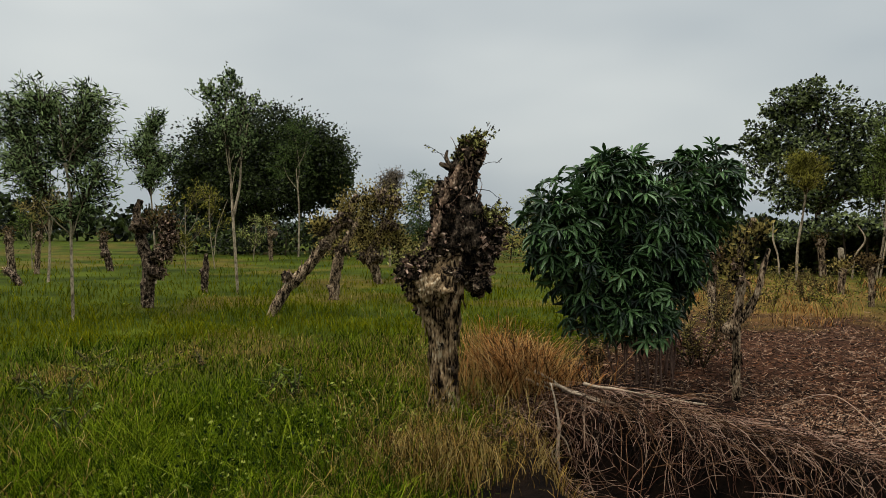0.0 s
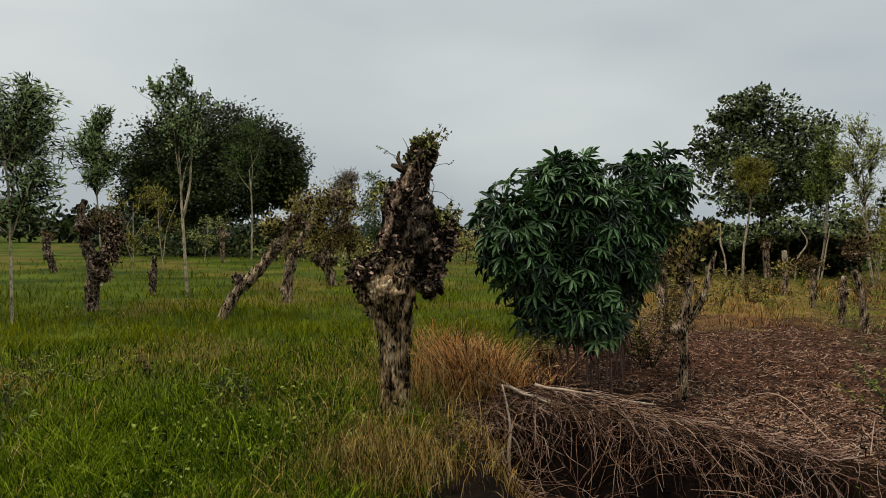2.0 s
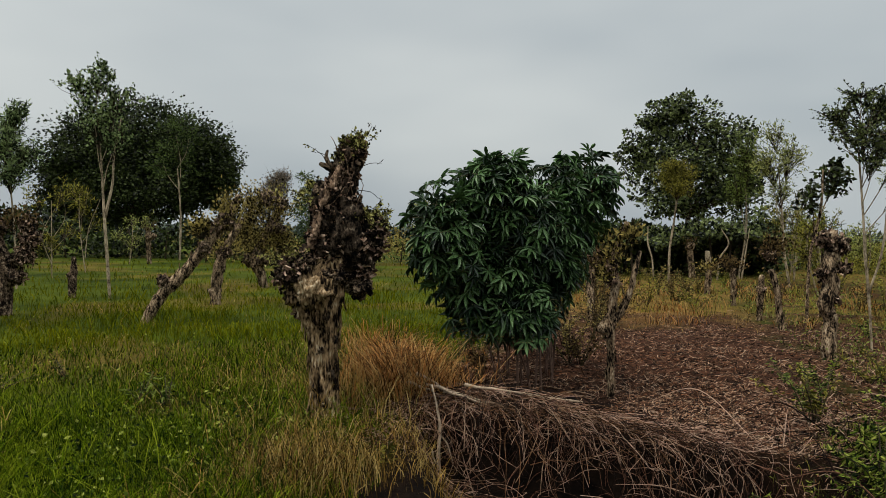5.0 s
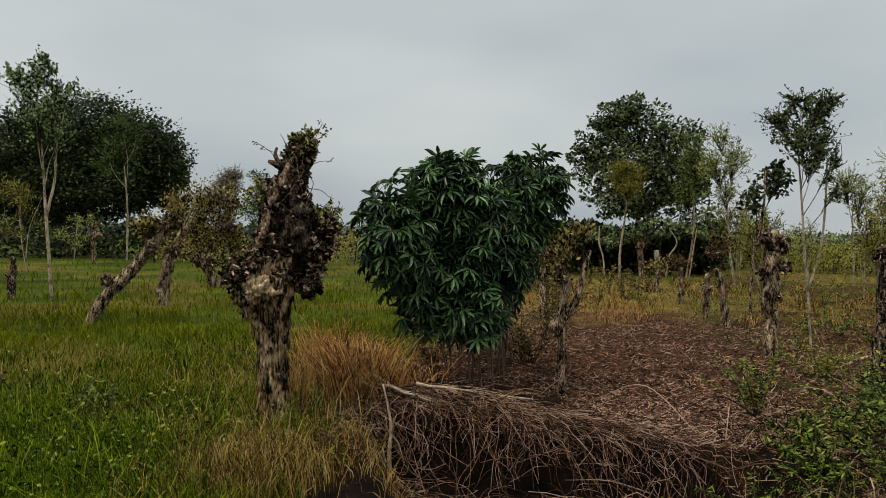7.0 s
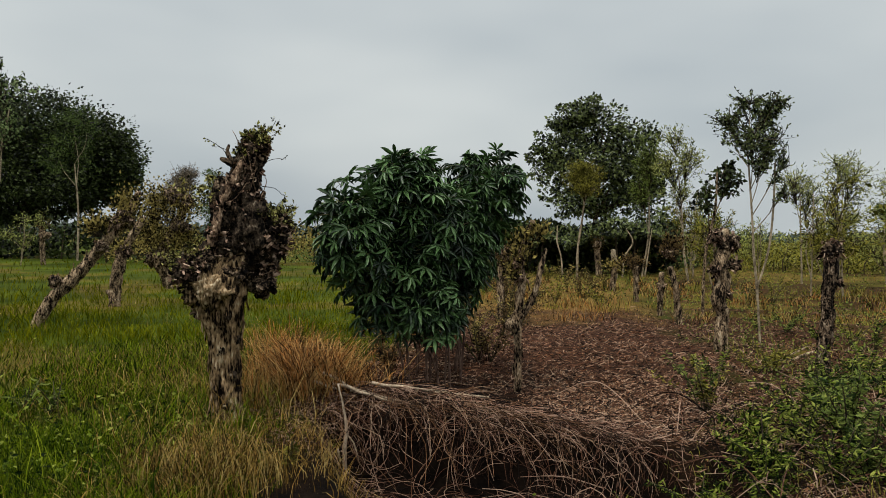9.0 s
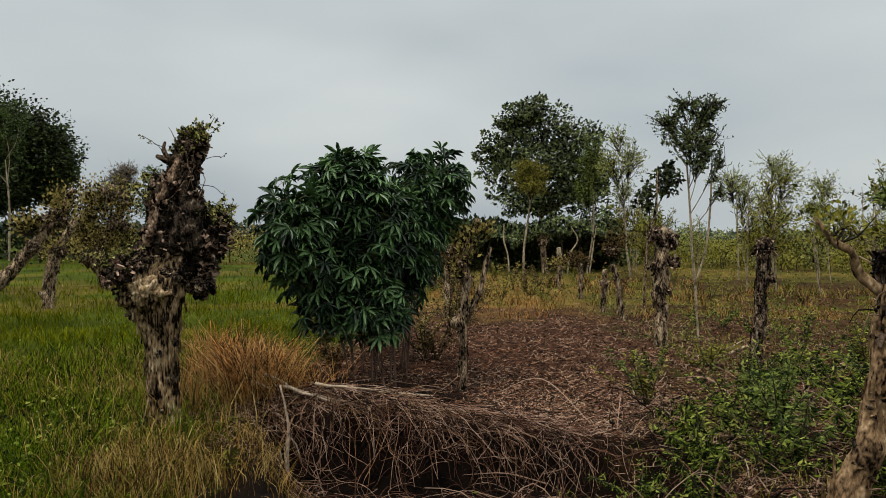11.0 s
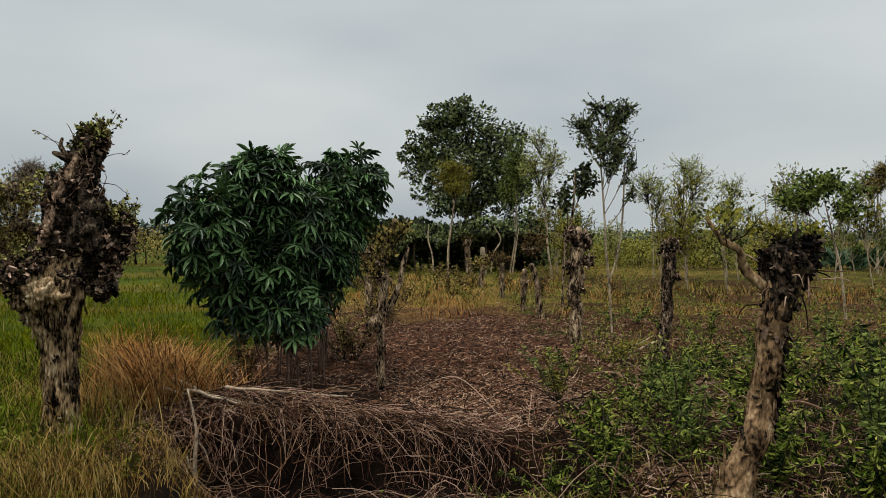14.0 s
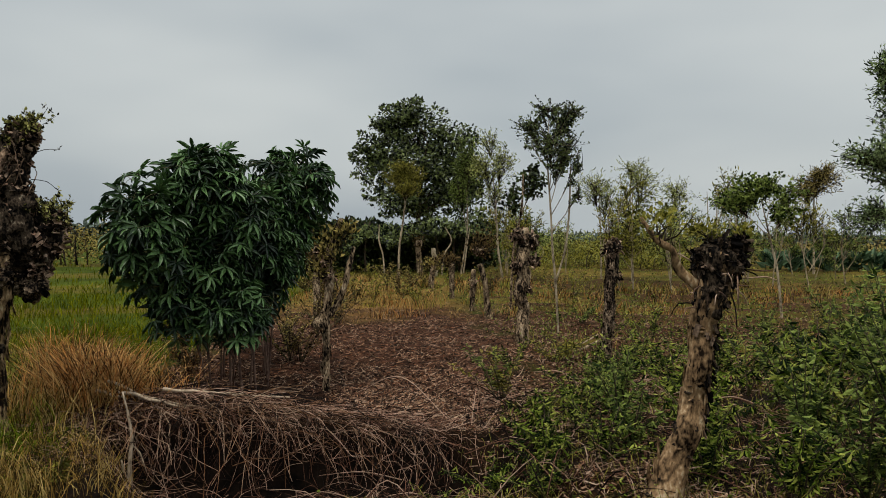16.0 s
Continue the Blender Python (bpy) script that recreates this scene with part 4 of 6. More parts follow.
pollard((5.86, 5.95), -22,
    path=[(0.01, -0.04, 0.07), (-0.02, 0.28, 0.07), (0.01, 0.58, 0.07), (0.01, 0.88, 0.07), (0.04, 1.19, 0.09), (0.04, 1.43, 0.09)],
    knobs=[(0.04, 1.39, 0.1), (0.08, 1.07, 0.05), (0, 1.34, 0.06)],
    label="dark charred-looking post stump beside the weeds", bark=BARK_DARK, rough=0.35, flakes=180, warts=12, sides=18, step=0.04, seed=16)
NEAR_STUMP = pollard((3.38, 2.85), -29,
    path=[(0.01, -0.03, 0.12), (0.13, 0.21, 0.1), (0.19, 0.4, 0.09), (0.23, 0.59, 0.08), (0.25, 0.79, 0.08), (0.27, 0.98, 0.09), (0.3, 1.14, 0.1), (0.34, 1.3, 0.13), (0.36, 1.43, 0.12)],
    knobs=[(0.28, 1.36, 0.08), (0.42, 1.35, 0.07), (0.35, 1.28, 0.09), (0.46, 1.46, 0.04), (0.37, 1.41, 0.09), (0.31, 1.17, 0.08)],
    tufts=[(0.28, 1.53, 0.13, 0.06), (0.49, 1.53, 0.06, 0.06), (0.01, 1.59, 0.19, 0.14)],
    limb1=[(0.25, 1.2, 0.034), (0.13, 1.31, 0.027), (0.08, 1.42, 0.022), (0.0, 1.47, 0.02), (-0.09, 1.6, 0.01)],
    label="leaning peeling tan stump with a torn dark head", bark=BARK_NEAR, rough=0.13, flakes=760, plates=70, flake_size=0.045, knob_bark=BARK_BLACK, sides=36, step=0.02, leaf=LEAF_YELLOW, leaf_size=0.03, dense=1500, strips=60, head=5, warts=4, flake=FLAKE_DARK, seed=17)
def bark_scars():
    """Crescent scars and dark holes in the bark of the leaning near stump."""
    g = np.random.default_rng(23)
    stump = NEAR_STUMP
    line = smooth_line([(0.01, 0, -0.03, 0.086), (0.13, 0, 0.21, 0.071), (0.19, 0, 0.4, 0.064), (0.23, 0, 0.59, 0.057), (0.25, 0, 0.79, 0.057), (0.28, 0, 1.0, 0.064)], 0.02)
    for k in range(46):
        q, a = line[g.integers(len(line))], g.uniform(3.3, 6.1)
        r = g.uniform(0.008, 0.02)
        at = (q[0] + math.cos(a) * q[3] * 0.99, math.sin(a) * q[3] * 0.99, q[2])
        part("scar", burl(Shape(), at, (r * 1.2, r * 1.2, r * 0.6), 300 + k, 2, 0.5).mesh("scar", (BARK_BLACK, BARK_NEAR)[k % 2]), stump)


    # dark flakes gathered round one side of the upper trunk
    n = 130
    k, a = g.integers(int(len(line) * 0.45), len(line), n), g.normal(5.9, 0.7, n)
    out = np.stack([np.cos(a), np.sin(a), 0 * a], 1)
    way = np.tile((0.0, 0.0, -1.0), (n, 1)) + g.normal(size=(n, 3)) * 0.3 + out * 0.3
    joined("bark_plate", scatter(Shape(), CURL, line[k, :3] + out * line[k, 3:] * 1.02, way, g.uniform(0.4, 1.2, n) * 0.06, 0.5, face=out).mesh("bark_plate", FLAKE_DARK), stump, "dark curled bark on one flank")


bark_scars()
pollard((7.36, 10.67), -29,
    path=[(0.01, -0.1, 0.05), (-0.05, 0.36, 0.06), (-0.1, 0.67, 0.06), (-0.18, 0.99, 0.07)],
    knobs=[(-0.19, 1.23, 0.1)],
    tufts=[(-0.15, 1.36, 0.26, 0.24)],
    label="thin crooked post with a brown leafy head", dense=2400, leaf_size=0.05, flakes=60, seed=18)
pollard((7.80, 12.02), -29,
    path=[(0.01, -0.07, 0.06), (0.02, 0.35, 0.06), (0.04, 0.83, 0.06)],
    knobs=[(0.03, 0.58, 0.07)],
    label="thin grey post at the plot's edge", flakes=60, seed=19)
pollard((8.86, 14.64), -29,
    path=[(0.01, -0.04, 0.07), (0, 0.39, 0.07), (0, 0.83, 0.08)],
    tufts=[(-0.07, 0.94, 0.34, 0.2)],
    label="short post under a mat of brown creeper", dense=2000, leaf_size=0.06, flakes=60, seed=20)
pollard((12.93, 22.94), -22,
    path=[(0.01, 0.13, 0.12), (-0.02, 0.59, 0.12), (-0.06, 1.05, 0.1)],
    label="short pale post before the vine thicket", bark=BARK_PALE, warts=2, plates=0, seed=21)
pollard((12.66, 23.58), -22,
    path=[(0, 0.19, 0.13), (-0.06, 0.78, 0.13), (-0.11, 1.33, 0.11)],
    knobs=[(-0.08, 1.2, 0.17)],
    tufts=[(-0.08, 1.31, 0.25, 0.3)],
    label="brown post with creeper before the vine thicket", warts=3, plates=0, seed=22)
pollard((10.79, 22.71), -22,
    path=[(0, 0.29, 0.036), (-0.06, 0.81, 0.036), (-0.2, 1.31, 0.036), (-0.2, 1.89, 0.014)],
    label="thin crooked pale stem before the thicket", bark=BARK_PALE, warts=0, plates=0, rough=0.15, seed=23)
pollard((12.68, 21.96), -22,
    path=[(0, 0.23, 0.036), (0.08, 0.83, 0.036), (0.34, 1.33, 0.036), (0.11, 1.82, 0.014)],
    label="thin bent pale stem before the thicket", bark=BARK_PALE, warts=0, plates=0, rough=0.15, seed=24)
pollard((14.44, 23.41), -22,
    path=[(0.01, 0.18, 0.036), (0.13, 0.99, 0.036), (0.25, 1.86, 0.014)],
    label="thin leaning pale stem before the thicket", bark=BARK_PALE, warts=0, plates=0, rough=0.15, seed=25)
pollard((9.92, 17.68), -22,
    path=[(0.01, -0.03, 0.08), (0.03, 0.32, 0.1), (0.08, 0.64, 0.1)],
    tufts=[(0.03, 0.72, 0.35, 0.22)],
    label="low post under a mat of olive creeper", warts=2, plates=0, leaf=LEAF_OLIVE, dense=1800, seed=26)
tree((-6.15, 11.79), 0,
    trunk=[(0, -0.04, 0.07), (-0.04, 1.11, 0.06), (-0.07, 2.14, 0.05), (-0.15, 2.89, 0.04), (-0.25, 3.64, 0.02)],
    lobes=[(-0.68, 3.55, 0.66, 0.56), (0.27, 3.55, 0.47, 0.52), (-0.2, 2.99, 0.85, 0.56), (-0.67, 2.51, 0.56, 0.56), (0.37, 2.33, 0.47, 0.47), (-1.05, 3.08, 0.47, 0.75), (0.55, 3.23, 0.24, 0.19), (-0.01, 1.86, 0.47, 0.28)],
    label="slender tree with narrow grey-green leaves on a pale trunk", leaf=LEAF_EUCA, leaf_size=0.12, dense=4600, droop=0.3, seed=42, airy=True, rise=0.25)
tree((-11.32, 20.29), 0,
    trunk=[(0.01, -0.05, 0.1), (0.04, 0.97, 0.08), (0.05, 2.43, 0.06)],
    lobes=[(0.08, 2.27, 0.73, 0.57), (-0.41, 2.1, 0.57, 0.4)],
    label="young tree with a pale trunk and brownish leaves", leaf=LEAF_OLIVE, leaf_size=0.12, dense=1190, seed=43, airy=True)
tree((-8.12, 19.99), 0,
    trunk=[(0.01, 0.2, 0.08), (-0.05, 1.63, 0.06), (-0.12, 2.75, 0.05), (-0.18, 4.18, 0.03)],
    lobes=[(-0.02, 4.4, 0.26, 0.5), (-0.2, 4.1, 0.4, 0.4), (-0.22, 3.62, 0.67, 0.56), (0.23, 3.47, 0.48, 0.48), (0.14, 4.58, 0.19, 0.32), (-0.1, 2.9, 0.5, 0.5)],
    label="small slender tree with a narrow dark crown", leaf=LEAF_EUCA, template=LANCE, leaf_size=0.16, dense=2800, seed=44, airy=True, rise=0.5)
tree((-4.94, 16.99), 0,
    trunk=[(0.01, -0.04, 0.09), (-0.05, 1.08, 0.09), (-0.1, 1.9, 0.08), (-0.17, 2.98, 0.05), (-0.26, 4.33, 0.03)],
    lobes=[(-0.29, 4.7, 0.4, 0.42), (-0.36, 5.0, 0.2, 0.3), (-0.02, 4.9, 0.18, 0.35), (-0.66, 4.75, 0.18, 0.35), (-0.56, 4.47, 0.54, 0.54), (0.12, 4.34, 0.61, 0.68), (-0.28, 3.93, 0.75, 0.68), (0.26, 3.52, 0.54, 0.54), (-0.83, 4.81, 0.27, 0.27), (-0.09, 5.08, 0.34, 0.34)],
    fork=[(-0.09, 1.83, 0.07), (0.06, 2.58, 0.05), (0.1, 3.25, 0.04), (0.26, 4.07, 0.03)],
    label="tall pale forked tree with an open airy crown", leaf=LEAF_EUCA, template=BROAD, leaf_size=0.085, dense=1500, spiky=2, seed=45, airy=True, rise=1.1, bare_tip=0.05)
tree((-8.37, 40.99), 0,
    trunk=[(0, -0.06, 0.13), (0.05, 2.46, 0.13), (-0.13, 5.07, 0.07)],
    lobes=[(-0.3, 6.38, 1.14, 1.47), (0.51, 7.36, 0.82, 0.98), (-0.95, 5.4, 0.82, 0.82)],
    label="slim tree with light green foliage before the mango", leaf=LEAF_MID, leaf_size=0.2, dense=714, seed=46, lump=70)
tree((-13.72, 49.98), 0,
    trunk=[(-0, -0.06, 0.48), (0.19, 1.85, 0.4), (0.77, 4.65, 0.32), (1.16, 7.44, 0.16)],
    lobes=[(1.55, 7.44, 3.59, 2.87), (-1.63, 6.42, 2.79, 2.63), (4.75, 6.26, 2.19, 2.39), (-3.21, 4.62, 1.99, 1.99), (0.78, 4.05, 4.78, 2.19), (5.95, 4.87, 1.2, 1.79)],
    label="huge dark mango tree with a dense round crown", name="mango_tree", leaf=LEAF_MANGO, bark=BARK_DARK, template=BROAD, leaf_size=0.22, dense=2400, sides=12, clump=0.3, shell=0.7, seed=47, lump=170)
tree((-2.25, 29.99), 0,
    trunk=[(0, 0.36, 0.12), (-0.06, 2.23, 0.07), (-0.02, 3.66, 0.05)],
    lobes=[(-0.02, 3.3, 0.72, 0.84), (-0.37, 2.94, 0.48, 0.6), (0.22, 3.78, 0.48, 0.43)],
    label="leafless-looking tree with pinkish grey twigs", leaf=LEAF_PINK, leaf_size=0.1, dense=5000, spiky=6, seed=48, airy=True, rise=0.8)
tree((-0.75, 25.99), 0,
    trunk=[(0, 0.27, 0.08), (-0.07, 1.72, 0.06), (-0.14, 2.97, 0.04)],
    lobes=[(-0.14, 3.17, 0.46, 0.52), (-0.28, 2.34, 0.58, 0.52), (-0.07, 1.52, 0.52, 0.52)],
    label="small green tree behind the stump", leaf=LEAF_MID, leaf_size=0.13, dense=3200, seed=49)
tree((3.92, 29.99), 0,
    trunk=[(0, 0.35, 0.1), (-0.03, 1.78, 0.07), (-0.09, 2.74, 0.05)],
    lobes=[(-0.09, 2.93, 0.53, 0.43), (-0.2, 2.14, 0.6, 0.6)],
    label="pale green small tree far behind the cassava", leaf=LEAF_LIGHT, leaf_size=0.13, dense=1530, seed=50)
tree((11.46, 22.99), -14,
    trunk=[(0.02, -0.09, 0.1), (0.04, 1.11, 0.1), (0.19, 2.31, 0.08), (0.28, 3.5, 0.04)],
    lobes=[(0.21, 3.9, 0.72, 0.4), (0.02, 3.5, 0.64, 0.36), (0.54, 3.59, 0.6, 0.36), (0.26, 3.14, 0.6, 0.36)],
    label="slim tree with a flat golden olive crown", leaf=LEAF_YELLOW, leaf_size=0.1, dense=6500, spiky=3, seed=51, airy=True, rise=0.7)
tree((17.34, 32.86), -14,
    trunk=[(0.01, 0.38, 0.4), (-0.01, 1.52, 0.34), (0.06, 3.53, 0.26), (0.46, 6.41, 0.11)],
    lobes=[(-0.39, 8.12, 1, 0.63), (-1.24, 7.59, 1.15, 0.86), (0.34, 6.98, 1.72, 1.21), (-1.8, 6.33, 1.29, 1.09), (2.07, 6.42, 1.43, 1.15), (-0.79, 4.96, 1.72, 1.29), (1.22, 4.41, 1.72, 1.29), (-2.51, 5.37, 0.92, 1.15), (2.38, 4.7, 1.15, 1.15), (-1.64, 3.37, 1.29, 1), (0.66, 3.11, 1.43, 0.92), (2.25, 3.41, 1.15, 1)],
    label="big spreading dark green tree with gaps of sky", leaf=LEAF_BROAD, bark=BARK_DARK, template=BROAD, leaf_size=0.2, dense=1150, sides=12, clump=0.26, seed=52, lump=70, shell=0.65)
tree((14.18, 20.29), -22,
    trunk=[(0, -0.03, 0.1), (-0.19, 1.06, 0.1), (-0.24, 2.01, 0.08), (-0.4, 3.74, 0.04)],
    lobes=[(-0.6, 4.69, 0.48, 0.57), (-0.78, 3.73, 0.67, 0.77), (-0.12, 3.93, 0.57, 0.77), (-0.4, 2.97, 0.57, 0.57)],
    label="slim pale tree with sparse grey-green foliage", leaf=LEAF_LIGHT, leaf_size=0.13, dense=1500, seed=53, airy=True, rise=0.6)
tree((14.88, 24.31), -22,
    trunk=[(0.01, 0.13, 0.09), (0.24, 1.87, 0.09), (0.15, 4.1, 0.04)],
    lobes=[(0.15, 4.32, 0.67, 1.23), (-0.17, 3.2, 0.49, 0.89)],
    label="thin tree with light green hanging foliage", leaf=LEAF_FRESH, leaf_size=0.14, dense=2000, seed=54, airy=True, rise=0.3)
tree((7.46, 8.86), -22,
    trunk=[(0.01, -0.02, 0.04), (-0.03, 0.78, 0.05), (-0.09, 1.3, 0.05), (-0.13, 1.83, 0.04), (-0.2, 2.87, 0.03)],
    lobes=[(-0.47, 3.17, 0.28, 0.28), (0.09, 3.26, 0.31, 0.31), (-0.17, 2.95, 0.42, 0.31), (0.18, 2.87, 0.23, 0.3), (-0.17, 3.48, 0.3, 0.19), (0.17, 3.44, 0.19, 0.19), (-0.03, 2.59, 0.24, 0.21), (0.3, 2.52, 0.1, 0.31), (0.32, 2.09, 0.05, 0.19)],
    fork=[(-0.03, 0.78, 0.03), (0.12, 1.31, 0.03), (0.18, 1.91, 0.03), (0.19, 2.61, 0.02)],
    label="small tree with a round spiky dark green crown", leaf=LEAF_BROAD, bark=BARK_PALE, template=BROAD, leaf_size=0.055, dense=6200, spiky=12, seed=55, airy=True, rise=0.5, bare_tip=0.12)
tree((8.57, 11.76), -22,
    trunk=[(0.01, 0.35, 0.07), (0.06, 1.24, 0.07), (0.2, 2.03, 0.06), (0.24, 2.81, 0.03)],
    lobes=[(0.38, 2.75, 0.28, 0.2), (0.05, 2.3, 0.22, 0.33), (0.5, 2.53, 0.28, 0.28)],
    label="young tree with a dark trunk and drooping dark leaves", leaf=LEAF_MANGO, bark=BARK_GREY, template=BROAD, leaf_size=0.11, dense=3000, seed=56, airy=True, rise=0.2, droop=0.4)
tree((18.18, 19.77), -22,
    trunk=[(0, 0.31, 0.08), (-0.06, 1.87, 0.06), (-0.12, 3.26, 0.04)],
    lobes=[(-0.31, 3.26, 0.8, 0.76), (0.28, 2.76, 0.7, 0.8)],
    label="feathery light green sapling far off", leaf=LEAF_LIGHT, leaf_size=0.13, template=LANCE, dense=1300, spiky=3, seed=57, airy=True, rise=0.6)
tree((17.77, 17.79), -22,
    trunk=[(0.01, 0.38, 0.07), (-0.1, 2.21, 0.06), (-0.12, 3.86, 0.04)],
    lobes=[(-0.12, 3.68, 0.64, 0.55), (0.26, 3.13, 0.73, 0.73), (0.08, 2.12, 0.73, 0.64)],
    label="feathery light sapling with bare upper twigs", leaf=LEAF_LIGHT, leaf_size=0.13, template=LANCE, dense=1300, spiky=5, seed=58, airy=True, rise=0.6)
tree((21.50, 19.53), -22,
    trunk=[(0.01, 0.35, 0.08), (0.04, 1.9, 0.06), (0.09, 3.15, 0.04)],
    lobes=[(0.2, 3.15, 0.73, 0.73), (-0.22, 2.31, 0.93, 0.73)],
    label="feathery yellow-green sapling far off", leaf=LEAF_LIGHT, leaf_size=0.13, template=LANCE, dense=1300, spiky=3, seed=59, airy=True, rise=0.6)
tree((12.41, 8.40), -29,
    trunk=[(0.01, -0.03, 0.06), (-0.1, 0.9, 0.06), (-0.21, 1.43, 0.05), (-0.44, 2.28, 0.02)],
    lobes=[(-0.7, 2.38, 0.42, 0.32), (-1.12, 2.22, 0.42, 0.32), (-0.38, 2.49, 0.42, 0.27), (0.15, 2.39, 0.32, 0.27), (0.05, 2.02, 0.37, 0.21)],
    label="low forked tree with a wide green crown", leaf=LEAF_FRESH, template=BROAD, leaf_size=0.085, dense=4200, spiky=3, seed=60, airy=True, rise=0.1)
tree((29.66, 19.01), -29,
    trunk=[(0.01, -0.05, 0.12), (-0.01, 2.13, 0.1), (-0.03, 4.1, 0.05)],
    lobes=[(-0.03, 3.98, 1.11, 0.69), (-0.52, 3.48, 0.74, 0.62), (0.34, 4.36, 0.74, 0.49)],
    label="slim tree with a yellow-brown rounded crown", leaf=LEAF_OLIVE, leaf_size=0.14, dense=2200, spiky=3, seed=61, airy=True)
tree((23.44, 12.18), -29,
    trunk=[(0, 0.56, 0.21), (-0.09, 1.97, 0.18), (-0.22, 5.47, 0.07)],
    lobes=[(-0.4, 6.52, 0.61, 1.05), (-1.26, 4.06, 0.88, 0.49), (-0.29, 3.72, 1.05, 1.05), (-0.71, 1.96, 0.88, 0.88), (0.31, 5.48, 0.88, 1.75)],
    label="tall dark tree with long leafy boughs", leaf=LEAF_EUCA, template=LANCE, leaf_size=0.2, dense=1500, spiky=2, seed=62, airy=True)

# ---------------------------------------------------------------- cassava


def cassava_leaf(seed):
    """One hand-shaped leaf on its stalk; the stalk's foot is at the origin, the leaf spreads about the stalk's end."""
    g = np.random.default_rng(seed)
    s = Shape()
    ln = 0.22
    tube(s, [(0, 0, 0, 0.0035), (0, ln * 0.5, 0.035, 0.003), (0, ln, 0.0, 0.0025)], 5, 0.1, slot=1)
    count = 7
    for k in range(count):
        a = math.radians((k - (count - 1) / 2) * 43 + g.uniform(-6, 6))
        size = (0.18 - 0.018 * abs(k - (count - 1) / 2)) * g.uniform(0.9, 1.08)
        droop = g.uniform(0.15, 0.45)
        rows = []
        for t, w in ((0.0, 0.012), (0.25, 0.065), (0.55, 0.108), (0.8, 0.07), (1.0, 0.0)):
            d, z = t * size, -droop * size * t**1.7
            for q in ((-1, 0, 1) if w else (0,)):
                rows.append((math.sin(a) * d + math.cos(a) * q * w * size * 1.1, ln + math.cos(a) * d - math.sin(a) * q * w * size * 1.1, z + (0.028 * size / 0.18 if q else 0) * (1 if t else 0.2)))
        f = []
        for t in range(3):
            for q in range(2):
                i = t * 3 + q
                f.append((i, i + 1, i + 4, i + 3))
        s.add(rows, [np.array(f), np.array([(9, 10, 12), (10, 11, 12)])])
    return s.mesh("leaf", LEAF_CASSAVA, PETIOLE)


CASSAVA_LEAVES = [cassava_leaf(k) for k in range(6)]


def cassava(x, y, stems, centre, radii, leaves, seed, label):
    """Stems that lean out and fork, and leaves on long stalks over the outside of the crown."""
    g = np.random.default_rng(seed)
    z0 = float(land(x, y))
    top = thing("cassava_plant", x, y, z0, 0, label, "plant", "cassava plants in a row")
    centre, radii = np.array(centre) - (x, y, z0), np.array(radii)
    for k in range(stems):
        foot = np.array([g.normal() * 0.06, g.normal() * 0.06, -0.05])
        end = centre + unit(g.normal(size=3)) * radii * 0.4
        mid = np.array([foot[0] * 0.6 + end[0] * 0.25, foot[1] * 0.6 + end[1] * 0.25, end[2] * 0.5]) + g.normal(size=3) * 0.03
        stem = part("stem", tube(Shape(), [(*foot, 0.012), (*mid, 0.010), (*end, 0.007)], 7, 0.12, 0.15, 12, seed + k).mesh("stem", CASSAVA_STEM), top)
        for q in range(2):
            tip = centre + unit(g.normal(size=3) + (0, 0, 0.5)) * radii * 0.75
            part("branch", tube(Shape(), [(*end, 0.008), (*((end + tip) / 2 + g.normal(size=3) * 0.04), 0.007), (*tip, 0.004)], 5, 0.15).mesh("branch", CASSAVA_STEM), stem)
    deep = Shape()
    n, gi = leaves * 2, np.random.default_rng(seed + 70)
    p = unit(gi.normal(size=(n, 3))) * radii * (gi.uniform(0.1, 0.6, n)[:, None] ** 0.5) + centre
    scatter(deep, LANCE, p, gi.normal(size=(n, 3)) - (0, 0, 0.6), gi.uniform(0.12, 0.2, n), 1.3)
    joined("inner_foliage", deep.mesh("inner_foliage", LEAF_CASSAVA, smooth=False), top)
    for k in range(int(leaves * 0.8)):
        d = unit(g.normal(size=3))
        if d[1] > 0.45:
            d[1] *= -1
        if d[2] < -0.15 and g.uniform() < 0.5:
            continue
        depth = g.uniform(0.5, 1.0) ** 0.6 * (1 + 0.32 * float(fbm(d[None] * 2.1 + seed, seed)[0]))
        taper = 1 + 0.08 * min(d[2], 0.0)
        p = centre + d * radii * depth * (taper, taper, 1)
        # stalks rise near the top; on the flanks the leaves hang with their face outward
        hang = 1 - max(d[2], 0.0)
        way = unit(d * (0.8, 0.8, 0.2) + (0, 0, 0.15 - 0.52 * hang) + g.normal(size=3) * (0.4, 0.4, 0.2))
        tilt = unit(np.array([0, 0, 0.8]) + d * (1.1, 1.1, 0.2) + g.normal(size=3) * 0.3)
        side = unit(np.cross(way, tilt))
        nor = np.cross(side, way)
        size = g.uniform(0.6, 0.95)
        m = Matrix([[*(float(v) * size for v in (side[i], way[i], nor[i])), float(p[i] - way[i] * 0.2)] for i in range(3)] + [[0, 0, 0, 1]])
        part("leaf", CASSAVA_LEAVES[g.integers(6)], top, at=m)
    return top


cassava(1.75, 7.0, 2, (1.15, 6.75, 1.46), (0.42, 0.38, 0.58), 295, 1, "leafy green cassava shrub hanging over dry grass")
cassava(2.0, 6.85, 2, (1.54, 6.95, 1.0), (0.52, 0.38, 0.6), 290, 2, "dense dark green cassava with drooping hand-shaped leaves")
cassava(1.95, 7.2, 1, (1.66, 6.85, 1.9), (0.4, 0.42, 0.43), 270, 6, "green cassava top with fresh pale leaves")
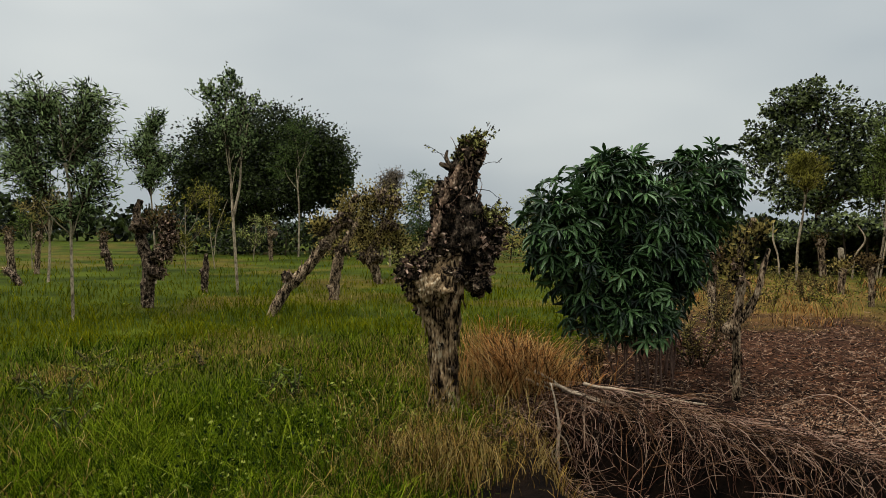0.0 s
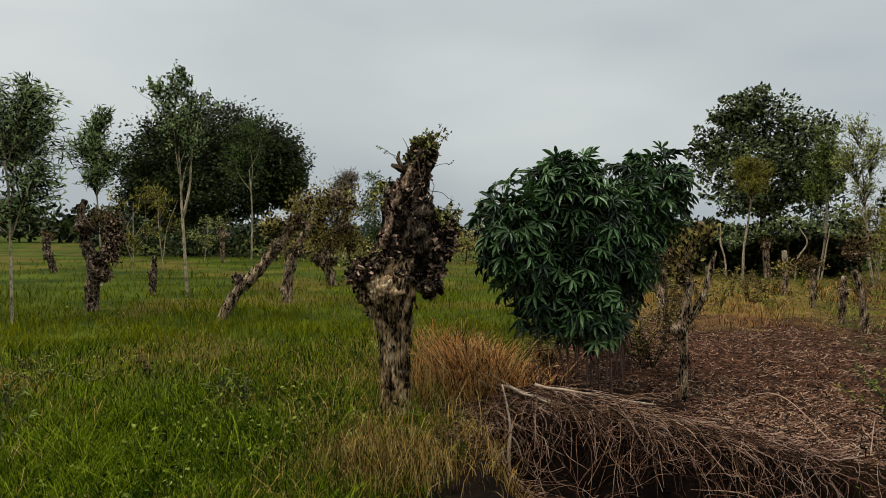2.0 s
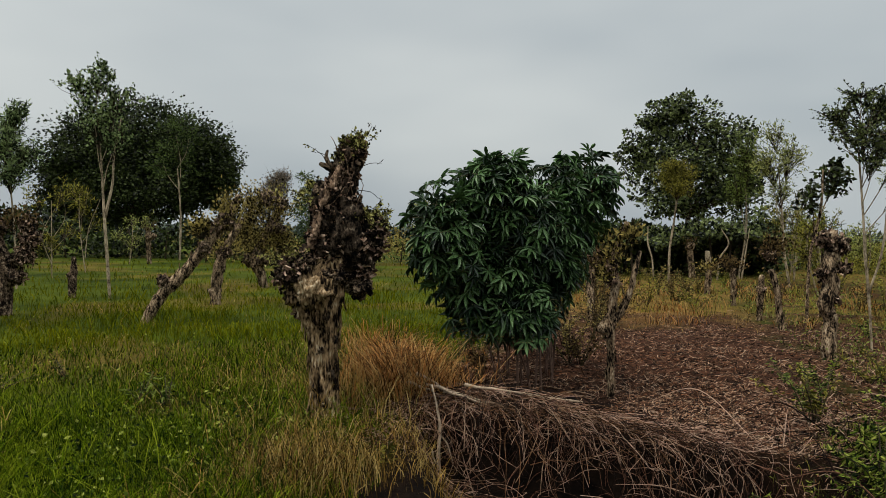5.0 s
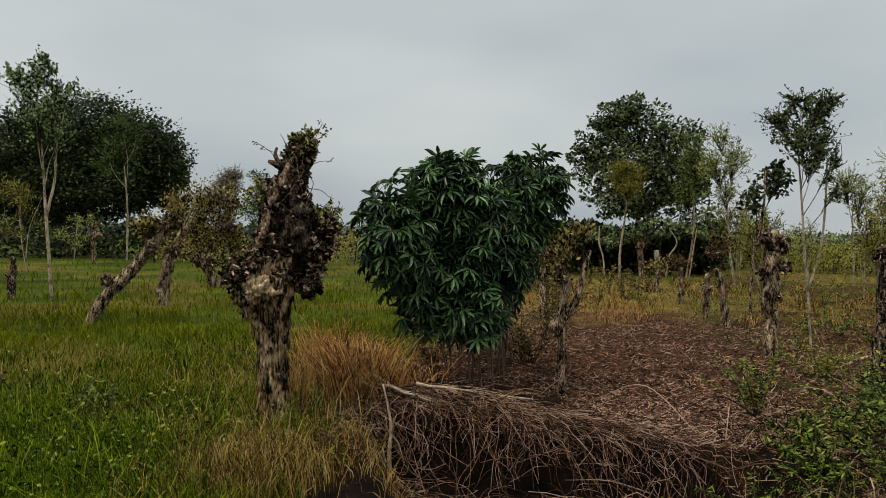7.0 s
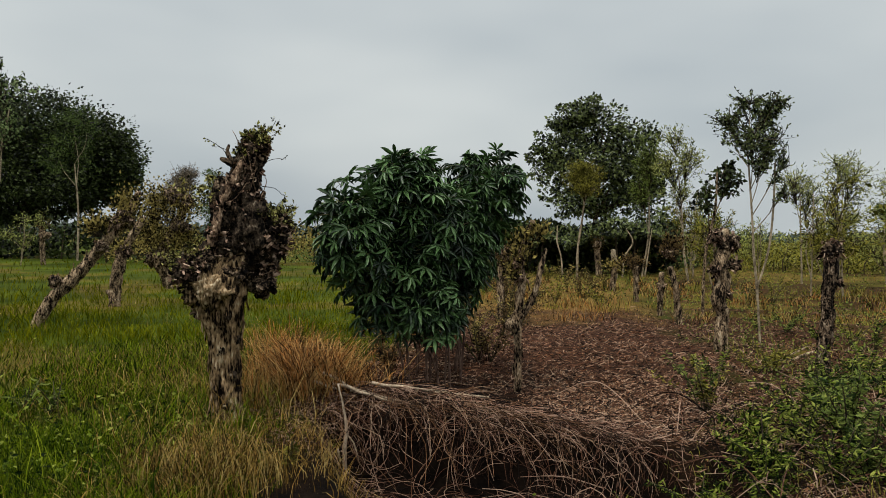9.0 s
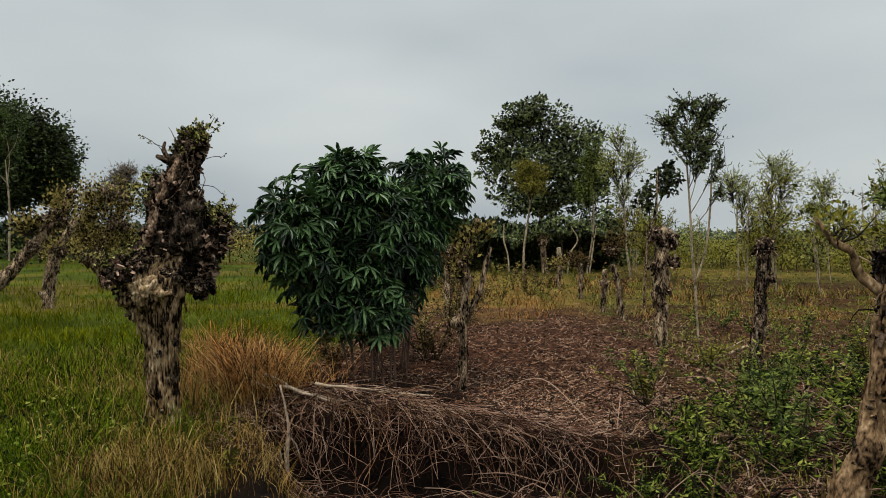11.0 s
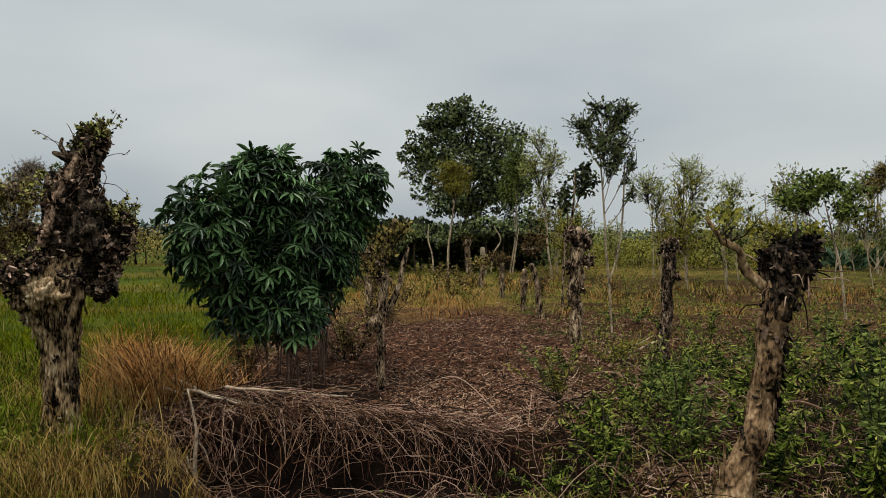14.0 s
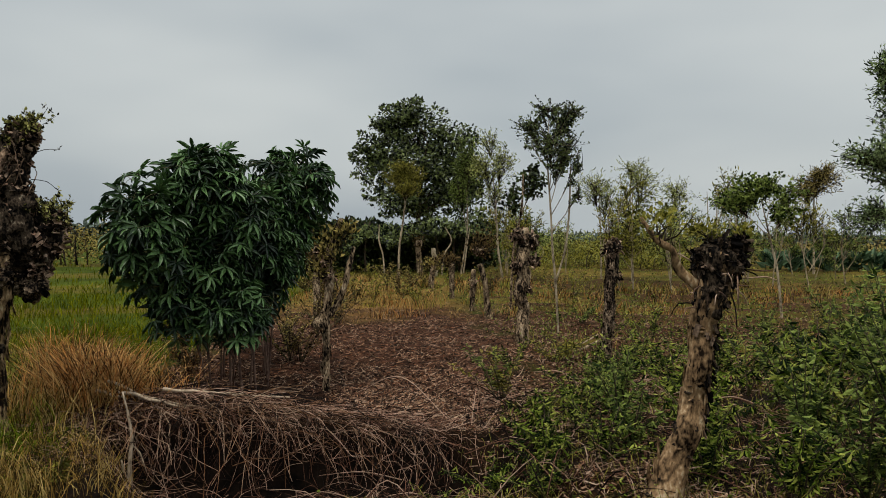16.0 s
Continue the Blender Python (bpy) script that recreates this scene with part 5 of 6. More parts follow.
cassava(2.1, 7.3, 1, (1.95, 7.1, 1.54), (0.5, 0.48, 0.52), 290, 3, "tall green cassava in the middle of its clump")
cassava(2.5, 7.6, 2, (2.66, 7.51, 1.94), (0.46, 0.41, 0.5), 290, 4, "tall green cassava at the edge of the bare plot")
cassava(2.35, 7.55, 1, (2.47, 7.55, 1.50), (0.42, 0.4, 0.52), 250, 8, "leafy cassava filling the clump beside the plot")
cassava(2.5, 7.5, 1, (2.38, 7.45, 1.12), (0.38, 0.34, 0.46), 210, 9, "low cassava shoot with drooping dark leaves")
cassava(2.65, 8.3, 2, (2.82, 8.20, 1.34), (0.30, 0.30, 0.46), 120, 5, "smaller cassava behind in the same row")

cassava(2.05, 7.1, 1, (1.98, 6.85, 0.72), (0.32, 0.28, 0.36), 100, 10, "low cassava shoot hanging to the ground")
cassava(2.1, 8.0, 2, (2.05, 8.0, 0.72), (0.42, 0.4, 0.5), 120, 11, "shaded cassava further back in the row")
cassava(2.4, 8.7, 2, (2.4, 8.7, 0.75), (0.4, 0.4, 0.55), 120, 12, "shaded cassava further back in the row")
cassava(2.75, 9.4, 2, (2.75, 9.4, 0.75), (0.4, 0.4, 0.55), 110, 13, "dark cassava at the far end of its row")

# ---------------------------------------------------------------- heap of cut sticks


def stick_mesh(seed, length, radius, sag, mat):
    g = np.random.default_rng(seed)
    rows, w = [], g.normal(size=(6, 2)) * (0.05 if radius < 0.006 else 0.018) * length
    for k in range(6):
        t = k / 5
        rows.append((t * length, w[k, 0], w[k, 1] * 0.6 - sag * length * t**2.2, radius * (1 - 0.6 * t)))
    return tube(Shape(), rows, 5, length / 7, 0.15, 8, seed).mesh("stick", mat)


STICKS = [stick_mesh(k, 0.35 + 0.75 * ((k * 7) % 12) / 12, 0.0018 + 0.0028 * ((k * 5) % 7) / 7, (0.05, 0.15, 0.45, 0.7)[k % 4], STICK) for k in range(24)]
PALE_STICKS = [stick_mesh(40 + k, 0.36 + 0.06 * k, 0.012 + 0.0014 * k, 0.05, STICK_PALE) for k in range(5)]


def brush_pile():
    g = np.random.default_rng(5)
    top = thing("brush_pile", 1.5, 5.5, 0.0, 0, "heap of dry cut stems and roots above a dark ditch", "brush pile")

    def height(x, y):
        """The top of the heap, thickest at its middle."""
        return float(land(x, y)) + 0.17 * math.exp(-(((x - 1.35) / 0.75) ** 2) - ((y - float(bank_lip(x)) - 0.12) / 0.3) ** 2)

    for n in range(300):
        drape = n % 10 < 3
        x = g.uniform(0.6, 2.9) if drape else g.uniform(0.45, 2.3)
        y = float(bank_lip(x)) + (g.uniform(-0.05, 0.2) if drape else g.normal(0.18, 0.17))
        if drape:
            mesh, turn, pitch = STICKS[2 + 4 * g.integers(6) + g.integers(2)], g.uniform(-120, -40), g.normal(8, 8)
        else:
            mesh, turn, pitch = STICKS[4 * g.integers(6) + g.integers(2)], g.normal(-18, 28), g.normal(1, 5)
        part("stick", mesh, top, at=pose(x - 1.5 - (0 if drape else 0.3), y - 5.5, height(x, y) * g.uniform(0.75, 1.0) + 0.015, g.uniform(-25, 25), -pitch, turn))
    for n, (x, y, z, turn, pitch) in enumerate(((0.68, 5.8, 0.31, -38, -11), (0.77, 5.85, 0.36, -50, -12), (0.85, 5.62, 0.31, -33, -10), (1.12, 5.6, 0.31, -16, -5), (1.45, 5.5, 0.25, -8, -3), (0.82, 5.72, 0.3, -30, -8), (0.95, 5.58, 0.27, -24, -7))):
        part("stick", PALE_STICKS[n % 5], top, "bleached pale stick", pose(x - 1.5, y - 5.5, z, 0, -pitch, turn))
    # roots that spill over the lip and hang into the ditch
    roots = Shape()
    for n in range(560):
        x = g.uniform(0.55, 3.15)
        lip = float(bank_lip(x))
        y = lip + g.uniform(-0.1, 0.25)
        z = height(x, y) + g.uniform(0.0, 0.02)
        turn = g.normal(-90 + 25 * g.choice([-1, 1]), 22)
        reach = g.uniform(0.12, 0.6)
        dx, dy = math.cos(radians(turn)) * reach, math.sin(radians(turn)) * reach
        low = float(land(x + dx, y + dy)) + 0.01
        end = max(low, z - g.uniform(0.05, 0.5) ** 1.2)
        r = g.uniform(0.0012, 0.0026) if n % 7 else g.uniform(0.003, 0.005)
        curl = g.normal(size=(6, 3)) * (0.06, 0.045, 0.04)
        rows = []
        for k, t in enumerate((0.0, 0.25, 0.45, 0.65, 0.85, 1.0)):
            fall = z + 0.03 * math.sin(3 * t) + (end - z) * t**2
            a, b = x + dx * t**0.8 + curl[k, 0] * t, y + dy * t**0.8 + curl[k, 1] * t
            rows.append((a, b, max(fall + curl[k, 2] * t, float(land(a, b)) + 0.004), r * (1 - 0.6 * t)))
        tube(roots, [(a - 1.5, b - 5.5, c, q) for a, b, c, q in rows], 3, 0.035, closed=False)
    for n in range(800):
        x = g.uniform(0.2, 1.1) if n % 5 < 2 else g.uniform(0.75, 3.2)
        y = float(bank_lip(x)) - g.uniform(0.1, 1.1)
        a, ln, r = g.uniform(0, 6.28), g.uniform(0.12, 0.45), g.uniform(0.0012, 0.003)
        bend, rows = g.normal() * 1.5, []
        for t in (0, 0.33, 0.66, 1.0):
            u, v = x + math.cos(a + bend * t) * ln * t, y + math.sin(a + bend * t) * ln * t
            rows.append((u - 1.5, v - 5.5, float(land(u, v)) + 0.005 + 0.06 * math.sin(3.1 * t) * g.uniform(0.2, 1), r * (1 - 0.5 * t)))
        tube(roots, rows, 3, 0.04, closed=False)
    joined("root_tangle", roots.mesh("root_tangle", ROOT), top, "tangle of fine roots hanging into the ditch")
    mat_ = Shape()
    for n in range(900):
        x = g.uniform(0.5, 3.0)
        y = float(bank_lip(x)) + g.normal(0.22, 0.2)
        z, a, ln, r = height(x, y) + g.uniform(0, 0.015), g.normal(-0.2, 0.9), g.uniform(0.1, 0.4), g.uniform(0.0012, 0.003)
        w = g.normal(size=2) * 0.02
        tube(mat_, [(x - 1.5, y - 5.5, z, r), (x - 1.5 + math.cos(a) * ln / 2 + w[0], y - 5.5 + math.sin(a) * ln / 2 + w[1], z + 0.02, r), (x - 1.5 + math.cos(a) * ln, y - 5.5 + math.sin(a) * ln, z - 0.005, r * 0.6)], 3, 0.08, closed=False)
    joined("twig_mat", mat_.mesh("twig_mat", ROOT), top, "mat of thin dry stems on top of the heap")
    return top


brush_pile()


def dead_branch():
    top = thing("dead_branch", 0.845, 5.2, 0.0, 0, "bleached bare branch leaning on the stick heap", "branch")
    part("stem", tube(Shape(), [(0.01, -0.06, -0.36, 0.017), (0.005, -0.02, -0.15, 0.016), (0.012, 0.0, -0.04, 0.013), (0.022, 0.02, 0.08, 0.01), (0.0, 0.06, 0.24, 0.008), (-0.03, 0.1, 0.38, 0.005)], 8, 0.03, 0.35, 12, 4).mesh("stem", STICK_PALE), top)
    part("side_shoot", tube(Shape(), [(0.02, 0.03, 0.02, 0.006), (0.07, 0.0, -0.03, 0.005), (0.11, -0.03, -0.16, 0.004)], 6, 0.03, 0.3, 12, 5).mesh("side_shoot", STICK_PALE), top)
    part("side_shoot", tube(Shape(), [(0.01, -0.02, -0.22, 0.009), (-0.03, -0.05, -0.15, 0.008), (-0.05, -0.06, -0.05, 0.005)], 6, 0.03, 0.3, 12, 6).mesh("side_shoot", STICK_PALE), top)
    return top


dead_branch()

# ---------------------------------------------------------------- weeds and shrubs by the near stump


WEED_LONG = (OVAL[0] * (0.36, 1, 1.6), OVAL[1])
WEED_LEAF = (OVAL[0] * (0.62, 1, 1), OVAL[1])


def weed(x, y, height, spread, leaves, size, seed, label, mat=LEAF_WEED, template=WEED_LEAF, droop=0.0):
    g = np.random.default_rng(seed)
    top = thing("weed_bush", x, y, float(land(x, y)), g.uniform(0, 360), label, "weed", "weeds beside the bare plot")
    s = Shape()
    stems = max(5, leaves // 22)
    for k in range(stems):
        d = g.normal(size=2) * spread * 0.55
        h = height * g.uniform(0.55, 1.1)
        rows = [(g.normal() * 0.02, g.normal() * 0.02, -0.03, 0.006), (d[0] * 0.4, d[1] * 0.4, h * 0.55, 0.005), (d[0], d[1], h, 0.002)]
        part("stem", tube(Shape(), rows, 5, 0.15, 0.1, 9, k).mesh("stem", (PETIOLE, TWIG)[k % 2]), top)
        line = smooth_line(rows, 0.02)
        m = max(8, int(3.4 * leaves) // stems)
        t = (g.uniform(0.2, 1.0, m) ** 0.8 * (len(line) - 1)).astype(int)
        out = g.normal(size=(m, 3)) * (1, 1, 0.5) + (0, 0, 0.05)
        scatter(s, template, line[t, :3] + unit(out) * 0.012, out - (0, 0, droop), g.uniform(0.3, 1.3, m) ** 1.2 * size * 0.6, face=np.tile((0.0, 0.0, -1.0), (m, 1)) + g.normal(size=(m, 3)) * 0.6)
    joined("foliage", s.mesh("foliage", mat, smooth=False), top)
    return top


wg = np.random.default_rng(77)
for wx, wy, wh, ws, wk, wsz in ((4.25, 4.05, 0.55, 0.32, 260, 0.085), (4.55, 3.55, 0.5, 0.35, 240, 0.08), (3.95, 3.6, 0.4, 0.3, 200, 0.07), (5.0, 3.9, 0.55, 0.4, 260, 0.08), (4.6, 2.75, 0.75, 0.35, 260, 0.09),
                                (5.05, 2.9, 0.9, 0.4, 300, 0.095), (4.35, 2.2, 0.75, 0.35, 260, 0.09), (5.4, 3.3, 0.85, 0.45, 300, 0.09), (3.3, 3.75, 0.3, 0.3, 170, 0.06), (2.85, 3.6, 0.28, 0.3, 170, 0.06),
                                (2.35, 3.55, 0.25, 0.28, 160, 0.055), (3.1, 4.1, 0.28, 0.3, 150, 0.055), (3.7, 4.4, 0.35, 0.3, 180, 0.065), (5.5, 4.6, 0.5, 0.45, 240, 0.075), (6.2, 4.4, 0.6, 0.5, 260, 0.08),
                                (6.0, 5.6, 0.45, 0.4, 220, 0.07), (5.0, 4.9, 0.35, 0.4, 180, 0.06), (6.9, 5.3, 0.5, 0.5, 240, 0.08), (6.1, 3.6, 0.9, 0.45, 300, 0.09), (5.7, 2.7, 1.05, 0.45, 320, 0.1), (4.95, 2.2, 1.1, 0.4, 300, 0.1), (7.4, 4.4, 0.7, 0.5, 260, 0.085), (2.7, 4.15, 0.22, 0.25, 110, 0.05), (3.95, 2.35, 0.5, 0.3, 240, 0.07), (4.3, 1.85, 0.7, 0.35, 260, 0.08), (3.85, 2.85, 0.4, 0.3, 220, 0.065), (4.15, 3.15, 0.45, 0.32, 240, 0.07), (3.0, 3.3, 0.25, 0.28, 150, 0.05), (4.7, 4.5, 0.4, 0.35, 220, 0.065), (5.35, 2.55, 1.3, 0.4, 280, 0.1), (6.5, 3.2, 1.2, 0.45, 280, 0.1), (7.3, 3.7, 1.1, 0.5, 280, 0.1), (8.2, 4.6, 0.9, 0.5, 260, 0.1), (3.45, 3.95, 0.32, 0.32, 200, 0.065), (3.6, 3.5, 0.36, 0.3, 200, 0.065), (4.0, 4.2, 0.42, 0.32, 220, 0.07), (3.2, 3.6, 0.28, 0.3, 180, 0.06), (4.4, 4.7, 0.4, 0.35, 220, 0.07), (5.3, 5.3, 0.4, 0.35, 220, 0.07)):
    long_ = wg.uniform() < 0.4
    weed(wx, wy, wh, ws, wk, wsz * (1.5 if long_ else 1.0), int(wg.integers(9999)), "green weed bush with long drooping leaves" if long_ else "bright green leafy weed bush on the plot's edge", template=WEED_LONG if long_ else WEED_LEAF, droop=0.5 if long_ else 0.0, mat=LEAF_FRESH if wh > 1.0 or wg.uniform() < 0.25 else LEAF_WEED)

for k in range(34):
    # sparser pale weeds further off, behind the near stump
    a, d = radians(wg.uniform(36, 62)), wg.uniform(6.2, 13)
    weed(d * math.sin(a), d * math.cos(a), 0.25 + 0.35 * wg.uniform(), 0.35, 110, 0.075, int(wg.integers(9999)), "low yellow-green weed on patchy soil", mat=(LEAF_WEED, LEAF_FRESH, LEAF_YELLOW)[k % 3])
for k in range(4):
    # dead brown growth under and behind the cassava
    t = k / 3
    weed(1.75 + 1.5 * t + wg.normal() * 0.15, 8.1 + 2.2 * t + wg.normal() * 0.3, 0.6 + 0.3 * wg.uniform(), 0.32, 200, 0.08, int(wg.integers(9999)), "dead brown growth in the shade of the cassava", mat=LEAF_DRY)
for k in range(1, 9):
    # withered shrubs along the cassava row and the old posts
    t = k / 8
    weed(2.75 + 2.4 * t + wg.normal() * 0.15, 7.9 + 4.6 * t + wg.normal() * 0.2, 0.5 + 0.25 * wg.uniform(), 0.42, 190, 0.075, int(wg.integers(9999)), "withered brown and olive shrub along the post row", mat=(LEAF_DRY, LEAF_OLIVE)[k % 2])
for k in range(26):
    # low bushes beyond the bare plot
    a, d = radians(wg.uniform(19, 42)), wg.uniform(15.5, 25)
    weed(d * math.sin(a), d * math.cos(a), 0.35 + 0.4 * wg.uniform(), 0.5, 150, 0.09, int(wg.integers(9999)), "low olive bush in the dry grass", mat=(LEAF_OLIVE, LEAF_YELLOW, LEAF_DRY)[k % 3])

for k in range(6):
    weed(-3.4 + wg.normal() * 0.7, 7.2 + wg.normal() * 0.4, 0.13 + 0.1 * wg.uniform(), 0.3, 60, 0.05, int(wg.integers(9999)), "low withered weed in a brown patch of the grass", mat=(LEAF_DRY, LEAF_OLIVE, LEAF_WEED)[k % 3])
for wx, wy in ((-3.4, 6.05), (-3.1, 5.9), (-1.25, 6.05), (-1.5, 6.2), (-2.6, 4.9)):
    weed(wx, wy, 0.26, 0.16, 22, 0.11, int(wg.integers(9999)), "tuft of long bent green leaves in the grass", mat=LEAF_FRESH, template=WEED_LONG, droop=0.5)
weed(0.42, 4.45, 0.16, 0.08, 40, 0.07, 501, "small withered plant with yellow-orange leaves", mat=LEAF_YELLOW)


def fallen_log():
    top = thing("fallen_log", 6.75, 7.2, float(land(6.75, 7.2)), 18, "thin dry grey log lying beside the dark stump", "log")
    part("stem", tube(Shape(), [(-0.33, 0, 0.03, 0.016), (0, 0.03, 0.07, 0.018), (0.3, 0, 0.12, 0.012)], 9, 0.05, 0.25, 9, 3).mesh("stem", BARK_GREY), top)
    part("stub", tube(Shape(), [(-0.25, 0.05, 0.1, 0.012), (0.05, 0.08, 0.13, 0.011), (0.28, 0.1, 0.17, 0.007)], 6, 0.04, 0.2, 9, 4).mesh("stub", STICK_PALE), top, "thin pale splinter on the log")
    return top


fallen_log()


def wood_chip():
    top = thing("wood_chip", 0.97, 4.66, float(land(0.97, 4.66)), -35, "splintered pale piece of wood on dark soil", "wood")
    part("splinter", tube(Shape(), [(-0.07, 0, 0.01, 0.006), (0, 0.01, 0.035, 0.013), (0.06, 0, 0.07, 0.008)], 6, 0.03, 0.4, 14, 6).mesh("splinter", STICK_PALE), top)
    return top


wood_chip()

# ---------------------------------------------------------------- hedges and far growth


def bank(name, label, ends, height, depth, leaves, size, mat, seed, low=0.0, template=BROAD, category="hedge"):
    """A ragged belt of shrubs along a line, as leaves on an uneven outline."""
    g = np.random.default_rng(seed)
    (x0, y0), (x1, y1) = ends
    length = math.hypot(x1 - x0, y1 - y0)
    top = thing(name, x0, y0, 0.0, math.degrees(math.atan2(y1 - y0, x1 - x0)), label, category)
    t = g.uniform(0, length, leaves)
    d = g.normal(size=leaves) * 0.4 * depth
    crest = height * (0.72 + 0.5 * fbm(np.stack([t / height * 0.9, d / height, 0 * t], 1), seed) + 0.2 * vnoise(np.stack([t / height * 3.1, 0 * t, d], 1), seed + 4))
    h = low + (crest - low) * g.uniform(0, 1, leaves) ** 0.55
    p = np.stack([t, d, h], 1)
    s = Shape()
    scatter(s, template, p, g.normal(size=(leaves, 3)) + (0, 0, 0.2), g.uniform(0.6, 1.3, leaves) * size)
    tagged(part("foliage", s.mesh("foliage", mat, smooth=False), top), kind="stuff")
    w = Shape()
    for k in range(int(length / height * 2.2) + 2):
        a, b = g.uniform(0, length), g.normal() * 0.3 * depth
        r = 0.02 * height
        tube(w, [(a, b, -0.1, r), (a + g.normal() * 0.1, b, height * 0.35, r * 0.8), (a + g.normal() * 0.25, b, height * 0.75, r * 0.4)], 5, 0.6)
    joined("wood", w.mesh("wood", TWIG), top)
    return top

# the thicket's lit top and shaded inside are painted as lighter and darker leaves
bank("vine_hedge", "dark vine thicket over poles behind the plot", ((11.2, 27.4), (17.0, 25.2)), 2.75, 2.2, 9000, 0.17, LEAF_BROAD, 1, low=1.5)
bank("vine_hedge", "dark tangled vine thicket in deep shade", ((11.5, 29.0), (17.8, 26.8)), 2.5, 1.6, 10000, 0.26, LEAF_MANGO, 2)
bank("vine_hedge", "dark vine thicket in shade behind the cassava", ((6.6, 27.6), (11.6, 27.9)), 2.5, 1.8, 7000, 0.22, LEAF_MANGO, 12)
bank("shrub_belt", "low green shrubs beyond the plot", ((16.5, 27.5), (24.4, 33.5)), 1.7, 2.0, 2600, 0.22, LEAF_MID, 3)
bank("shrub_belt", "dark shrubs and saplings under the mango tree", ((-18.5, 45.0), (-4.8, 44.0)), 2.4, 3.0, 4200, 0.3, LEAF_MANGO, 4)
bank("shrub_belt", "far dark trees along the edge of the grass field", ((-75.0, 95.0), (-26.0, 92.0)), 6.5, 6.0, 5200, 0.9, LEAF_MANGO, 5)
bank("shrub_belt", "mixed olive bushes at the far side of the grass", ((-6.5, 38.0), (6.5, 36.5)), 2.1, 2.5, 8000, 0.14, LEAF_OLIVE, 6)
bank("shrub_belt", "yellow-green bushes at the far side of the weeds", ((20.5, 33.5), (31.0, 27.5)), 2.0, 4.0, 15000, 0.11, LEAF_LIGHT, 7)
bank("shrub_belt", "olive and brown bushes beyond the crop rows", ((29.5, 28.5), (42.0, 20.0)), 2.0, 4.0, 8000, 0.14, LEAF_OLIVE, 8)
bank("shrub_belt", "green bushes and saplings beyond the weeds", ((22.0, 28.5), (29.5, 22.5)), 1.4, 2.5, 9000, 0.11, LEAF_YELLOW, 9)
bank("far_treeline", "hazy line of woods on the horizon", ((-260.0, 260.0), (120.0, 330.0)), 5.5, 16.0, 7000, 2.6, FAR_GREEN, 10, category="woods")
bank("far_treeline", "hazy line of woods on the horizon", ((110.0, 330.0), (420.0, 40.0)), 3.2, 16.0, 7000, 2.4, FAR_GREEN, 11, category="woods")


def saplings():
    """Slim young trees scattered over the far right of the field, and a few on the left."""
    g = np.random.default_rng(19)
    for k in range(30):
        a, d = radians(g.uniform(34, 60)), g.uniform(19, 34)
        h = g.uniform(1.9, 3.3)
        if k > 25:
            a, d = radians(g.uniform(-32, -14)), g.uniform(26, 40)
        lean = g.normal() * 0.15
        lobes = [(lean * 0.8 + g.normal() * 0.35, h * g.uniform(0.3, 0.95), g.uniform(0.3, 0.65), g.uniform(0.35, 0.7)) for q in range(6)]
        split = [(lean * 0.2, h * 0.15, 0.03), (g.normal() * 0.25, h * 0.5, 0.025), (g.normal() * 0.5, h * 0.85, 0.012)]
        tree((d * math.sin(a), d * math.cos(a)), -math.degrees(a), trunk=[(0, -0.05, 0.05), (lean * 0.9, h * 0.45, 0.04), (lean, h * 0.9, 0.02)], lobes=lobes,
             label=("slim sapling with sparse yellow-green leaves", "thin young tree with light feathery leaves", "slender young tree with yellowish leaves")[k % 3],
             leaf=(LEAF_FRESH, LEAF_LIGHT, LEAF_YELLOW)[k % 3], template=LANCE, leaf_size=0.14, dense=480, airy=True, rise=0.5, fork=split, seed=200 + k)


saplings()


def crop_row(x0, y0, x1, y1, count, seed):
    g = np.random.default_rng(seed)
    for k in range(count):
        t = (k + g.uniform(-0.2, 0.2)) / (count - 1)
        x, y = x0 + (x1 - x0) * t, y0 + (y1 - y0) * t
        top = thing("crop_plant", x, y, 0.0, g.uniform(0, 360), "blue-green broad-leaved crop plant in a row", "plant", "rows of crop plants")
        n = 22
        h = g.uniform(0.0, 0.75, n)
        out = g.normal(size=(n, 3)) * (1, 1, 0.2) + (0, 0, 1.0)
        s = Shape()
        scatter(s, LANCE, np.stack([g.normal(size=n) * 0.08, g.normal(size=n) * 0.08, h], 1), out, g.uniform(0.45, 0.8, n), 1.4)
        joined("foliage", s.mesh("foliage", LEAF_CROP, smooth=False), top)
        part("stem", tube(Shape(), [(0, 0, -0.05, 0.025), (0, 0, 0.8, 0.012)], 5, 0.4).mesh("stem", PETIOLE), top)


crop_row(30.3, 21.2, 36.5, 17.6, 14, 3)
crop_row(31.2, 22.6, 37.6, 18.6, 14, 4)

# ---------------------------------------------------------------- grass, straw and litter


def strewn(count, a0, a1, d0, d1):
    """Places spread evenly as seen from the walk: sector from a0 to a1 degrees right of ahead, d0 to d1 metres off."""
    a = np.radians(rng.uniform(a0, a1, count))
    d = 1 / rng.uniform(1 / d1, 1 / d0, count)
    return d * np.sin(a), d * np.cos(a), d


def ground_points(x, y):
    return np.stack([x, y, land(x, y) - 0.01], 1)


def stuff(name, mesh, label, category):
    return tagged(new(name, mesh), label, category, kind="stuff")


